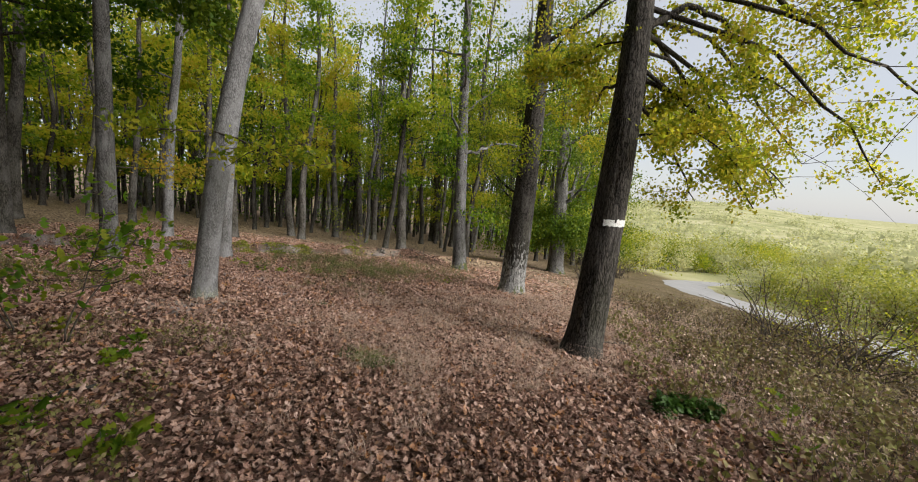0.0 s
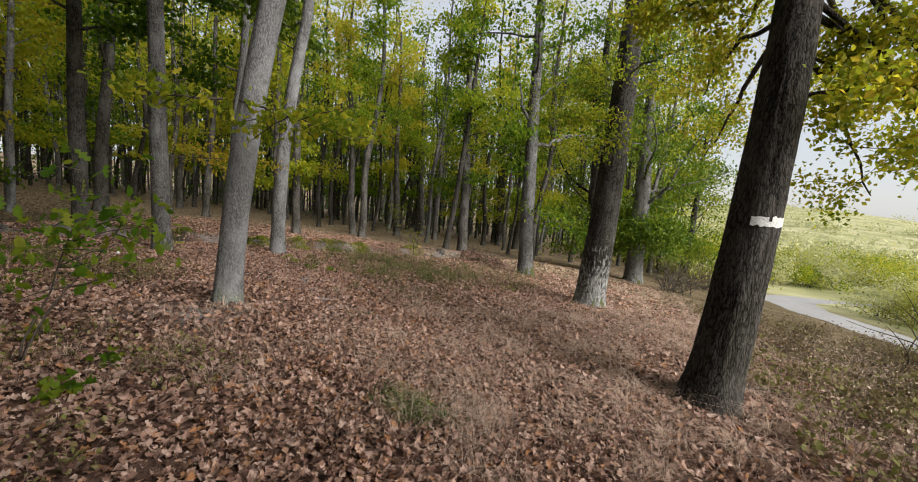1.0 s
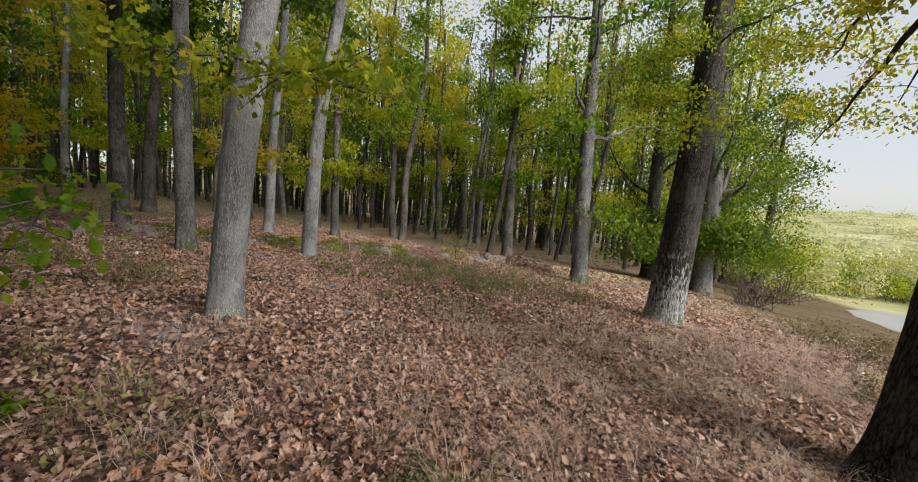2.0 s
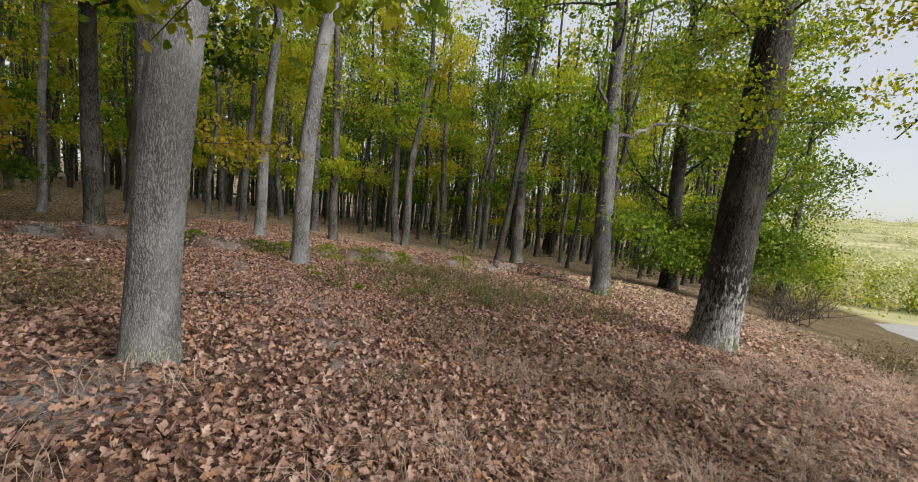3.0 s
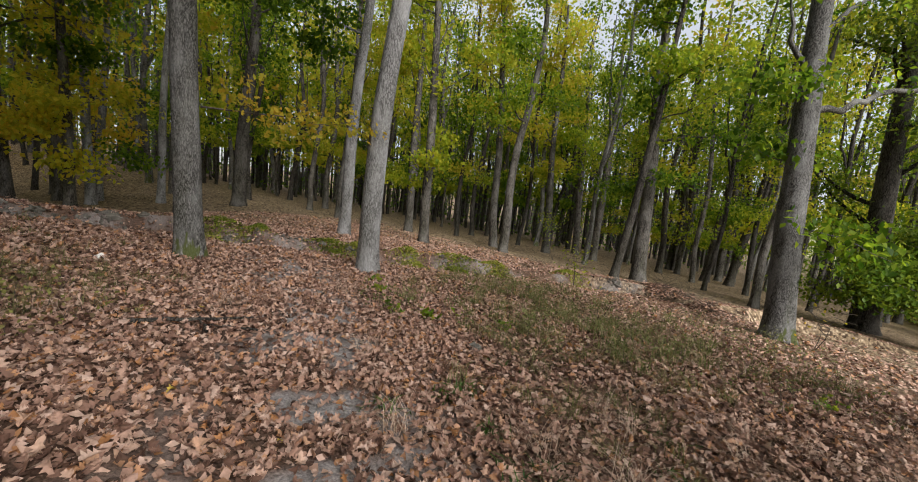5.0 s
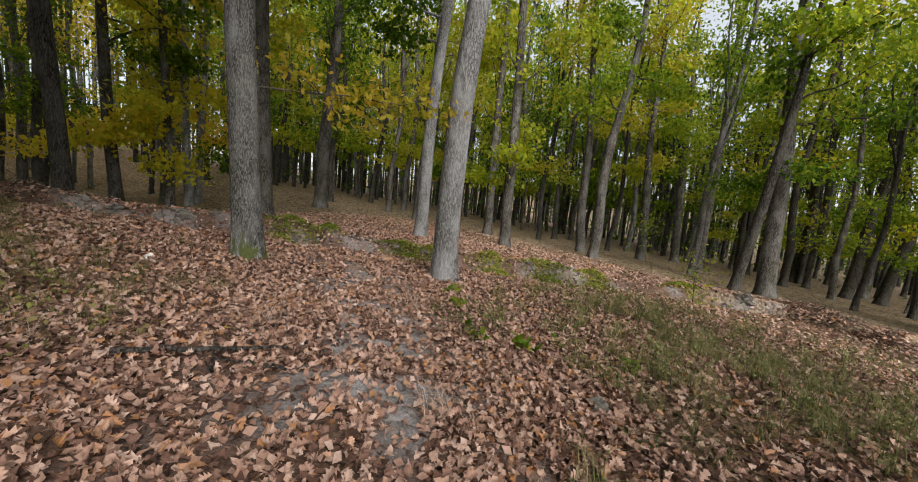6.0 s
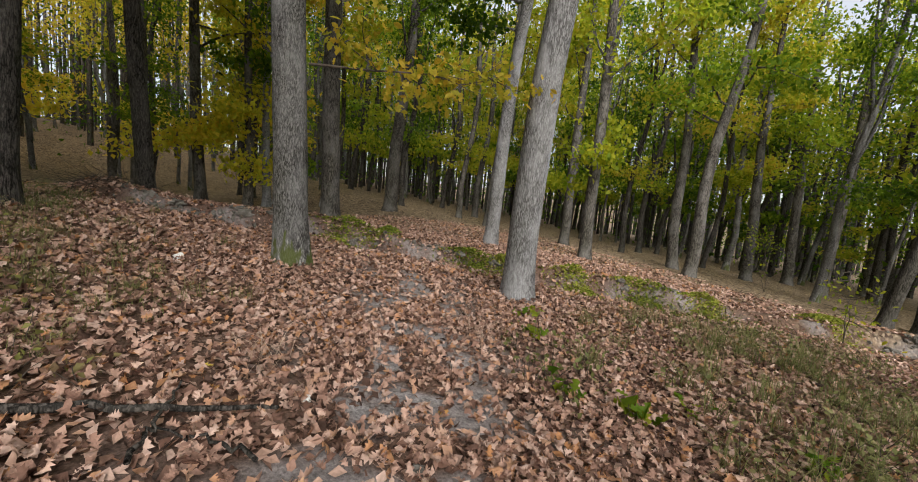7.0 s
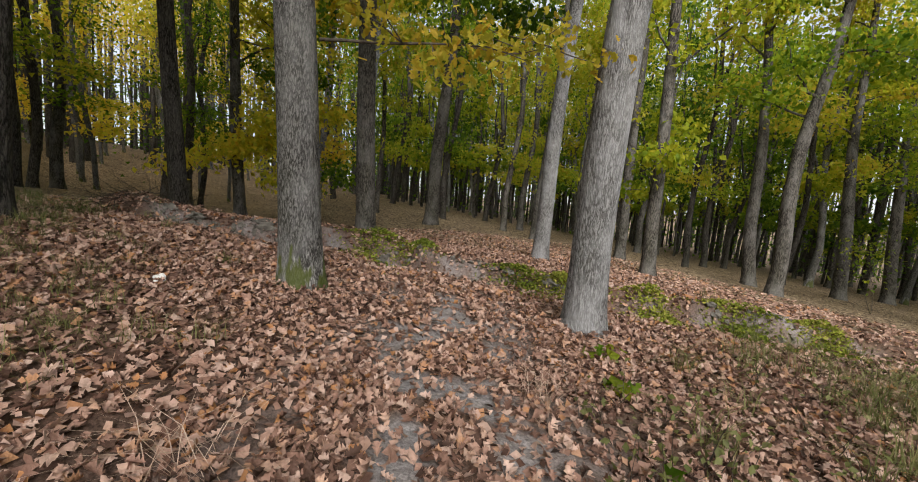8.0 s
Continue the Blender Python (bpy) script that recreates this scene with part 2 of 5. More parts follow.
def tube(geo, points, radii, segs=6, ridge=0.0, seed=0, cap=True):
    """A tapered round stem along points; ridge: relief of the bark, as a share of the radius."""
    p = np.asarray(points, float)
    r = np.asarray(radii, float)
    t = np.gradient(p, axis=0)
    t /= np.linalg.norm(t, axis=1)[:, None] + 1e-9
    side = np.cross(t, np.where(np.abs(t[:, 2:3]) > 0.9, [[1.0, 0, 0]], [[0, 0, 1.0]]))
    side /= np.linalg.norm(side, axis=1)[:, None] + 1e-9
    other = np.cross(side, t)
    a = np.linspace(0, 2 * math.pi, segs, endpoint=False)
    rr = np.repeat(r[:, None], segs, 1)
    if ridge:
        for i in range(len(p)):
            for j in range(segs):
                q = Vector((math.cos(a[j]) * 3.3 + seed, math.sin(a[j]) * 3.3, i * 0.13))
                s = 1 - abs(noise.noise(Vector((q.x * 2.2, q.y * 2.2, p[i, 2] * 1.1)))) * 2.2
                rr[i, j] *= 1 + ridge * s + 0.05 * noise.noise(Vector((q.x * 0.35, q.y * 0.35, p[i, 2] * 0.8)))
    ring = p[:, None] + rr[..., None] * (np.cos(a)[None, :, None] * side[:, None] + np.sin(a)[None, :, None] * other[:, None])
    n = len(p)
    i, j = np.meshgrid(np.arange(n - 1), np.arange(segs), indexing="ij")
    k = (j + 1) % segs
    quads = np.stack([i * segs + j, (i + 1) * segs + j, (i + 1) * segs + k, i * segs + k], -1).reshape(-1, 4)
    geo.add(ring.reshape(-1, 3), quads)
    if cap:
        geo.add(np.vstack([ring[-1], p[-1:] + t[-1:] * r[-1]]), np.stack([np.arange(segs), (np.arange(segs) + 1) % segs, np.full(segs, segs)], -1)[:, ::-1])


# leaf shapes: x along the midrib, z the curl
DIAMOND = (np.array([(0, 0, 0), (0.5, 0.34, 0.10), (1, 0, -0.06), (0.5, -0.34, 0.10)]), [np.array([(0, 2, 1), (0, 3, 2)])])
SPLIT = (np.array([(0, 0, 0), (0.9, 0.38, 0.12), (0.75, -0.42, 0.04)]), [np.array([(0, 2, 1)])])
LOBE = [(0, 0), (0.20, 0.22), (0.33, 0.09), (0.52, 0.37), (0.64, 0.14), (0.84, 0.27), (1.0, 0.0)]


def lobed(curl, fold):
    top = [(x, y, fold * y + curl * (x - 0.5) ** 2) for x, y in LOBE]
    low = [(x, -y, fold * y + curl * (x - 0.5) ** 2) for x, y in LOBE[1:-1]]
    v = np.array(top + low)
    n = len(LOBE)
    return v, [np.array([list(range(n))])[:, ::-1], np.array([[0] + list(range(n, n + len(low))) + [n - 1]])]


FINE = [(0, 0), (0.10, 0.05), (0.21, 0.22), (0.31, 0.09), (0.47, 0.36), (0.56, 0.14), (0.74, 0.36), (0.82, 0.15), (0.94, 0.17), (1.0, 0.02)]


def crumpled(curl, fold, seed):
    """A dead leaf, lobed, cupped and wrung."""
    rng = np.random.default_rng(seed)
    n = len(FINE)
    rib = [(x, 0, curl * (x - 0.4) ** 2) for x, y in FINE]
    v = np.array(rib + [(x, y, 0) for x, y in FINE[1:-1]] + [(x, -y, 0) for x, y in FINE[1:-1]], float)
    off = np.abs(v[:, 1])
    v[n:, 2] = curl * (v[n:, 0] - 0.4) ** 2 + fold * off[n:] + rng.normal(0, 0.06, len(v) - n) + rng.uniform(-1.2, 1.2) * (v[n:, 0] - 0.5) * v[n:, 1]
    a, b = n, n + n - 2
    quads = [(i, i + 1, a + i, a + i - 1) for i in range(1, n - 2)] + [(i + 1, i, b + i - 1, b + i) for i in range(1, n - 2)]
    tris = [(0, 1, a), (n - 2, n - 1, a + n - 3), (1, 0, b), (n - 1, n - 2, b + n - 3)]
    return v, [np.array(quads), np.array(tris)]


DEAD = [crumpled(0.9, 0.7, 1), crumpled(-0.8, 0.9, 2), crumpled(1.4, -0.6, 3), crumpled(0.2, 0.4, 4), crumpled(0.5, 1.3, 5), crumpled(-0.4, -0.8, 6)]
OAK = [lobed(0.8, 0.6), lobed(-0.7, 0.8), lobed(1.3, -0.5), lobed(0.1, 0.3)]
SIMPLE = (np.array([(0, 0, 0), (0.30, 0.24, 0.06), (0.70, 0.27, 0.05), (1, 0, -0.08), (0.70, -0.27, 0.05), (0.30, -0.24, 0.06)]), [np.array([(0, 3, 2, 1), (0, 5, 4, 3)])])


def scatter(geo, at, size, shape, rng, tilt=0.5, base=None):
    """Leaves of one shape at the points, turned at random, tilted off the level by about tilt radians."""
    n = len(at)
    if not n:
        return
    v, faces = shape
    yaw, roll, nod = rng.uniform(0, 2 * math.pi, n), rng.normal(0, tilt, n), rng.normal(0, tilt, n)
    if base is not None:
        nod = nod + base
    cy, sy, cr, sr, cn, sn = np.cos(yaw), np.sin(yaw), np.cos(roll), np.sin(roll), np.cos(nod), np.sin(nod)
    x, y, z = v[:, 0][None] - 0.5, v[:, 1][None], v[:, 2][None]
    y, z = y * cr[:, None] - z * sr[:, None], y * sr[:, None] + z * cr[:, None]
    x, z = x * cn[:, None] + z * sn[:, None], -x * sn[:, None] + z * cn[:, None]
    x, y = x * cy[:, None] - y * sy[:, None], x * sy[:, None] + y * cy[:, None]
    out = np.stack([x, y, z], -1) * np.asarray(size).reshape(-1, 1, 1) + at[:, None]
    k = len(v)
    geo.add(out.reshape(-1, 3), *[(f[None] + (np.arange(n) * k)[:, None, None]).reshape(-1, f.shape[1]) for f in faces])


def blades(geo, at, height, width, rng, lean=0.75, bend=0.6):
    """Grass blades: a bent strip that ends in a point."""
    n = len(at)
    a, l = rng.uniform(0, 2 * math.pi, n), np.abs(rng.normal(lean, 0.4, n))
    d = np.stack([np.cos(a), np.sin(a), np.zeros(n)], -1)
    s = np.stack([-np.sin(a), np.cos(a), np.zeros(n)], -1) * (np.asarray(width).reshape(-1, 1) / 2)
    h = np.asarray(height).reshape(-1, 1)
    up = np.array([[0, 0, 1.0]])
    mid = at + h * 0.55 * (up + d * l[:, None] * 0.6)
    tip = at + h * (up * (1 - 0.25 * l[:, None]) + d * (l[:, None] * (1 + bend)))
    v = np.stack([at - s, at + s, mid + s * 0.8, mid - s * 0.8, tip], 1)
    o = (np.arange(n) * 5)[:, None]
    geo.add(v.reshape(-1, 3), o + np.array([[0, 1, 2, 3]]), o + np.array([[3, 2, 4]]))


def on_ground(x, y, up=0.0):
    return np.stack([x, y, ground_z(x, y) + up], -1)


# ---- the lie of the land ----
LEDGE = [(-22, 4.5), (-14.9, 7.7), (-13.1, 8.8), (-12.6, 9.8), (-11.5, 11.3), (-10.3, 12.0), (-9.6, 12.9), (-8.6, 14.0), (-7.2, 16.4), (-5.0, 19.6), (-3.4, 21.3), (-1.5, 21.0), (2.0, 22.5)]


def ledge_side(x, y):
    """Distance to the foot of the little bank (positive behind it) and how far along it."""
    best = np.full(np.shape(x), 1e9)
    side = np.zeros(np.shape(x))
    along = np.zeros(np.shape(x))
    run = 0.0
    for (ax, ay), (bx, by) in zip(LEDGE[:-1], LEDGE[1:]):
        dx, dy = bx - ax, by - ay
        size = math.hypot(dx, dy)
        k = np.clip(((x - ax) * dx + (y - ay) * dy) / size ** 2, 0, 1)
        off = np.hypot(x - ax - k * dx, y - ay - k * dy)
        sign = np.where(dx * (y - ay) - dy * (x - ax) > 0, 1.0, -1.0)
        near = off < best
        side = np.where(near, off * sign, side)
        along = np.where(near, run + k * size, along)
        best = np.minimum(off, best)
        run += size
    return side, along


def smooth(a, b, x):
    k = np.clip((x - a) / (b - a), 0, 1)
    return k * k * (3 - 2 * k)


def ground_z(x, y):
    x, y = np.asarray(x, float), np.asarray(y, float)
    q = -0.0486 * x - 0.0991 * y
    z = -0.203 + 9 * np.tanh(q / 9)
    z = z + 0.2 * np.exp(-((x + 3.9) ** 2 + (y - 5.6) ** 2) / 5.0)
    z = z - 0.05 * np.logaddexp(0, 1.5 * (x - 3.0)) / 1.5 * (1 - smooth(15, 60, x))
    z = z - 0.10 * 1.5 * np.logaddexp(0, (-12.5 - x) / 1.5) * (1 - smooth(11, 20, y)) * (1 - smooth(30, 60, -x))
    side, along = ledge_side(x, y)
    lip = smooth(-0.09, 0.13, side + 0.12 * np.sin(along * 2.3) + 0.07 * np.sin(along * 5.9)) * np.exp(-np.maximum(side, 0) / 2.2)
    ends = smooth(5.0, 9.0, along) * (1 - smooth(33, 36, along))
    z = z + (0.33 + 0.09 * np.sin(along * 1.1)) * lip * ends
    z = z - 0.32 * np.exp(-((x + 12.15) ** 2 + (y - 9.85) ** 2) / 0.1) - 0.2 * np.exp(-((x + 10.9) ** 2 + (y - 11.55) ** 2) / 0.08)
    away = np.hypot(x, y)
    z = z + 0.03 * np.sin(0.9 * x + 0.6 * np.sin(0.7 * y)) * np.sin(0.8 * y + 1.0) + 0.012 * np.sin(2.7 * x + 1.3 * y) * np.sin(2.2 * y - 0.8 * x)
    return z + 14 * smooth(110, 520, away) * (0.25 + 1.0 * np.exp(-((np.arctan2(y, x) - 1.08) / 0.2) ** 2) + 0.1 * np.sin(np.arctan2(y, x) * 9.0))


def path_distance(x, y):
    best = np.full(np.shape(x), 1e9)
    way = [(0.3, -0.9), (-0.4, 2.2), (-1.4, 4.9), (-3.0, 7.3), (-4.9, 8.9), (-8.0, 10.8)]
    for (ax, ay), (bx, by) in zip(way[:-1], way[1:]):
        dx, dy = bx - ax, by - ay
        k = np.clip(((x - ax) * dx + (y - ay) * dy) / (dx * dx + dy * dy), 0, 1)
        best = np.minimum(best, np.hypot(x - ax - k * dx, y - ay - k * dy))
    return best


def bumpy(x, y, scale, seed=0.0):
    """Smooth value noise from a few turned waves, about 0 to 1."""
    s = np.zeros(np.shape(x))
    for i in range(5):
        a = 1.7 * i + seed
        s = s + np.sin((x * math.cos(a) + y * math.sin(a)) * scale * (1 + 0.43 * i) + 2.1 * a + 1.3 * np.sin((y * math.cos(a) - x * math.sin(a)) * scale * 0.6))
    return np.clip(0.5 + s / 5, 0, 1)


SLIPS = ((9.4, 0.5), (10.7, 0.5), (13.7, 0.7), (15.7, 0.5), (19.1, 0.8), (24.6, 0.4))   # where earth has slipped off the bank


def bare_share(x, y):
    """Where the trodden earth shows through the leaves: patches along the path, and the face of the bank."""
    side, along = ledge_side(x, y)
    tread = np.exp(-((path_distance(x + 0.7, y - 0.5)) / 0.75) ** 2) * smooth(5.5, 8.0, y) * smooth(0.43, 0.57, bumpy(x, y, 3.7, 0.4)) * (0.5 + 0.5 * bumpy(x, y, 11.0, 5.0))
    slipped = sum(np.exp(-((along - c) / w) ** 2) for c, w in SLIPS)
    face = np.exp(-((side + 0.02) / 0.15) ** 2) * (0.2 + 0.6 * bumpy(x, y, 9.0, 3.0)) * np.clip(slipped + smooth(0.42, 0.6, bumpy(x, y, 4.0, 1.0)) * smooth(9, 11, along) * (1 - smooth(24, 27, along)), 0, 1)
    root = 0.8 * np.exp(-((x + 4.1) ** 2 + (y - 5.3) ** 2) / 0.35)
    return np.clip(tread + face + root, 0, 1)


def green_share(x, y):
    """Grassy stretches: before the bank, the bank down to the road, and the far left slope."""
    band = np.exp(-(((x + 4.2) * 0.8 + (y - 14) * 0.6) / 4.0) ** 2 - (((x + 4.2) * -0.6 + (y - 14) * 0.8) / 2.0) ** 2)
    right = smooth(4.0, 7.0, x - 0.1 * (y - 6))
    left = 0.9 * smooth(-5.5, -7.5, x) * smooth(8.6, 6.4, y - 0.25 * (x + 7) * 0.8)
    return np.clip((band * 0.3 + right + left) * (0.45 + 0.7 * bumpy(x, y, 1.6, 1.0)), 0, 1)


def axis(low, high, step, reach, grow):
    core = list(np.arange(low, high + 1e-6, step))
    d, right, left = step, [], []
    p = core[-1]
    while p < reach:
        d *= grow
        p += d
        right.append(p)
    d, p = step, core[0]
    while p > -reach:
        d *= grow
        p -= d
        left.append(p)
    return np.array(left[::-1] + core + right)


def build_ground():
    xs, ys = axis(-17, 6, 0.13, 2500, 1.17), axis(-1, 23, 0.13, 2500, 1.17)
    x, y = np.meshgrid(xs, ys, indexing="ij")
    z = ground_z(x, y)
    rough = np.random.default_rng(3).normal(0, 0.012, x.shape) * (np.hypot(x + 5, y - 10) < 25)
    g = Geo()
    nx, ny = x.shape
    i, j = np.meshgrid(np.arange(nx - 1), np.arange(ny - 1), indexing="ij")
    g.add(np.stack([x, y, z + rough], -1), np.stack([i * ny + j, (i + 1) * ny + j, (i + 1) * ny + j + 1, i * ny + j + 1], -1).reshape(-1, 4))
    me = g.mesh("ground", FLOOR)
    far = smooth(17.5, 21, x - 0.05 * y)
    for name, value in (("bare", bare_share(x, y)), ("green", green_share(x, y) * (1 - far)), ("field", far), ("shaded_humus", (1 - smooth(6, 12, path_distance(x, y))) * smooth(-6, -1, y))):
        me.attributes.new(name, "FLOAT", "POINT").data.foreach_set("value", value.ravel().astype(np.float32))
    return whole("ground", me, "sloping forest floor of earth under dead oak leaves", "ground", "structure")


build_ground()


# ---- trees ----
def trunk_line(h, ax, ay, bx, by, sway=0.0, phase=0.0):
    h = np.asarray(h, float)
    straight = np.minimum(h, 7.0)
    rest = h - straight
    x = ax * straight + bx * straight ** 2 + rest * (ax + 14 * bx) * 0.4
    y = ay * straight + by * straight ** 2 + rest * (ay + 14 * by) * 0.4
    return np.stack([x + sway * np.sin(h * 0.55 + phase) * smooth(0, 3, h), y + sway * np.cos(h * 0.45 + phase) * smooth(0, 3, h), h], -1)


def limb_line(start, azimuth, rise, length, rng, droop=0.0, n=7):
    p, d = [np.array(start, float)], np.array([math.cos(azimuth) * math.cos(rise), math.sin(azimuth) * math.cos(rise), math.sin(rise)])
    for i in range(n - 1):
        d = d + rng.normal(0, 0.16, 3) + np.array([0, 0, droop])
        d /= np.linalg.norm(d)
        p.append(p[-1] + d * length / (n - 1))
    return np.array(p)


def crown_from(limbs, rng, leaves, size, shape, twig_geo=None, spread=0.42, flat=0.4, share=0.45, tilt=0.9):
    """Side twigs along every limb, and leaves in loose layers along the twigs."""
    anchors = []
    for line in limbs:
        span = np.linalg.norm(line[-1] - line[0])
        for i in range(2, len(line)):
            for _ in range(2):
                tw = limb_line(line[i], rng.uniform(0, 2 * math.pi), rng.normal(0.1, 0.35), span * rng.uniform(0.18, 0.42), rng, -0.05, 4)
                anchors.append(tw[1:])
                if twig_geo is not None:
                    twig_geo.twig(tw, np.linspace(0.009, 0.003, 4))
        anchors.append(line[len(line) // 2:])
    anchors = np.concatenate(anchors)
    anchors = anchors[rng.random(len(anchors)) < share]   # leafy sprays with bare stretches between
    pick = anchors[rng.integers(0, len(anchors), leaves)]
    off = rng.normal(0, 1, (leaves, 3)) * np.array([spread, spread, spread * flat])
    g = Geo()
    shapes = shape if isinstance(shape, list) else [shape]
    which = rng.integers(0, len(shapes), leaves)
    for k, s in enumerate(shapes):
        m = which == k
        scatter(g, (pick + off)[m], size * rng.uniform(0.65, 1.25, m.sum()), s, rng, tilt)
    return g


def build_tree(x, y, diam, lean, bend, label, bark=None, height=16.0, bole=5.5, reach=3.2, limbs=9, leaves=4000, leaf=0.2, leaf_mat=None,
               segs=20, step=0.35, ridge=0.0, flare=0.35, low=0, sway=0.05, seed=1, shape=None, group="trees of the wood", spread=0.42, twigs=False, top=0.35, limb_segs=6, extra=(), low_from=0.3, rise=(0.2, 0.9), flat=0.4, share=0.45, extra_thick=0.15):
    rng = np.random.default_rng(seed)
    bark, leaf_mat = bark or BARK_FOREST, leaf_mat or LEAF_GREEN
    shape = shape or DIAMOND
    tree = thing("oak_tree", x, y, float(ground_z(x, y)), label, "tree", group)
    h = np.concatenate([[-0.25, -0.1, 0.0, 0.06, 0.14, 0.24, 0.36] if step < 1 else [-0.25, 0.0, 0.2], np.arange(0.5, 7.5, step), np.linspace(7.8, height, 10 if step < 1 else 4)])
    phase = rng.uniform(0, 6)
    line = trunk_line(h, *lean, *bend, sway, phase)
    r = diam / 2 * (1 - 0.72 * np.clip(h / height, 0, 1) ** 1.2) * (1 + flare * np.exp(-np.maximum(h, 0) / 0.28))
    g = Geo()
    tube(g, line, r, segs, ridge, seed)
    part("trunk", g.mesh("trunk", bark), tree)
    lines = []
    for i in range(limbs + low):
        hh = bole + (height - bole) * (i + rng.uniform(0, 1)) / limbs * 0.9 if i < limbs else rng.uniform(low_from, 1.0) * bole
        long = reach * rng.uniform(0.6, 1.15) * ((1 - top * (hh - bole) / (height - bole)) if i < limbs else 0.6)
        start = trunk_line(hh, *lean, *bend, sway, phase)
        li = limb_line(start, rng.uniform(0, 2 * math.pi), rng.uniform(*rise) if i < limbs else rng.uniform(-0.1, 0.35), long, rng, 0.04 if i < limbs else -0.04)
        lines.append(li)
        lg = Geo()
        rad = diam * (0.13 if i < limbs else 0.045) * (1 - 0.4 * min(hh / height, 1))
        tube(lg, li, np.linspace(rad, rad * 0.18, len(li)), limb_segs, cap=False)
        part("limb", lg.mesh("limb", bark), tree)
    for run in extra:   # long single limbs: reach to each side, height
        li = np.array(run, float)
        li[:, :2] += trunk_line(li[0, 2], *lean, *bend, sway, phase)[:2]
        k = np.linspace(0, len(li) - 1, 3 * len(li) - 2)
        li = np.stack([np.interp(k, np.arange(len(li)), li[:, q]) for q in range(3)], -1) + rng.normal(0, 0.04, (len(k), 3)) * np.minimum(k, 1)[:, None]
        lg = Geo()
        tube(lg, li, np.linspace(diam * extra_thick, 0.02, len(li)), 8 if step < 1 else 4, cap=False)
        part("limb", lg.mesh("limb", bark), tree)
        lines.append(li[::3])
    tw = Twigs() if twigs else None
    crown = crown_from(lines, rng, leaves, leaf, shape or SIMPLE, tw, spread, flat, share)
    if twigs:
        tw.put(tree)
    part("crown", crown.mesh("crown", leaf_mat), tree)
    return tree

# the trees beside the walk
build_tree(-11.75, 6.9, 0.36, (0.06, 0.03), (0.002, 0.002), "dark leaning tree beside the grassy slope", BARK_DARK, 14, 6.0, 4.6, 10, 7000, leaf=0.22, leaf_mat=LEAF_SHADE, share=0.8, shape=DIAMOND, seed=9, segs=40, step=0.15, ridge=0.04)
build_tree(11.5, 34.0, 0.55, (0.02, -0.03), (0, 0), "edge oak with yellow-green foliage down to the thicket", BARK_DARK, 12, 3.0, 4.5, 11, 14000, leaf=0.17, leaf_mat=LEAF_EDGE, low=8, low_from=0.6, shape=DIAMOND, spread=0.6, seed=10)
build_tree(-4.2, 5.95, 0.35, (0.10, -0.045), (0.0125, 0.0115), "grey-barked oak with a bowed trunk and a pale lichened foot", BARK_PALE_FOOT, 15, 6.5, 4.6, 10, 9000, leaf=0.22, leaf_mat=LEAF_SHADE, shape=DIAMOND, segs=72, step=0.05, ridge=0.035, flare=0.22, seed=11, sway=0.0, share=0.8)
build_tree(1.88, 13.1, 0.80, (0.061, 0.005), (-0.0024, 0.0055), "thick leaning oak, dark above and pale grey at its mossy foot", BARK_LICHEN, 16, 6.5, 4.5, 9, 15000, leaf=0.085, leaf_mat=LEAF_EDGE, shape=DIAMOND, low=7, low_from=0.75, spread=0.3, twigs=True, segs=72, step=0.06, ridge=0.05, flare=0.25, seed=12, sway=0.0)
build_tree(6.0, 25.5, 0.95, (-0.02, -0.01), (-0.002, 0.002), "broad oak at the wood's edge with low yellow-green foliage", BARK_FOOT, 15, 4.0, 5.5, 14, 24000, leaf=0.16, leaf_mat=LEAF_SHADE, low=14, low_from=0.5, shape=DIAMOND, spread=0.5, seed=14, segs=28, step=0.2, ridge=0.03)
build_tree(-0.07, 18.9, 0.62, (-0.06, 0.02), (0.001, 0.006), "straight oak with a dark trunk, grey at the foot", BARK_FOOT, 17, 6.5, 4.0, 9, 3600, segs=40, step=0.12, ridge=0.04, low=3, seed=15, sway=0.03,
           extra=[[(0, 0, 5.6), (0.7, 0.3, 5.7), (1.4, 0.7, 6.1), (2.3, 1.1, 6.3), (3.2, 1.5, 6.1), (4.9, 2.3, 6.2)], [(0, 0, 6.4), (-0.5, -0.2, 7.2), (-0.7, -0.3, 8.2)]])
build_tree(3.9, 28.0, 0.85, (-0.045, -0.03), (-0.0016, 0.0), "dark oak behind low hanging green branches", BARK_DARK, 16, 3.5, 5.5, 12, 20000, leaf=0.15, leaf_mat=LEAF_SHADE, low=12, low_from=0.5, shape=DIAMOND, spread=0.5, seed=16, segs=24)
build_tree(-7.85, 12.55, 0.41, (0.033, -0.075), (0.0125, 0.0085), "slender grey tree bowed to one side on the bank", BARK_GREY, 16, 6.8, 4.4, 10, 8000, leaf=0.22, leaf_mat=LEAF_SHADE, shape=DIAMOND, segs=64, step=0.05, ridge=0.03, flare=0.3, seed=17, sway=0.0, share=0.8)
build_tree(-9.35, 9.85, 0.40, (0.045, -0.07), (0.0013, 0.0006), "straight oak with furrowed bark and moss at its foot", BARK_FOOT, 16, 6.8, 4.6, 10, 8000, leaf=0.22, leaf_mat=LEAF_SHADE, shape=DIAMOND, segs=64, step=0.05, ridge=0.045, flare=0.3, seed=18, sway=0.0, share=0.8)
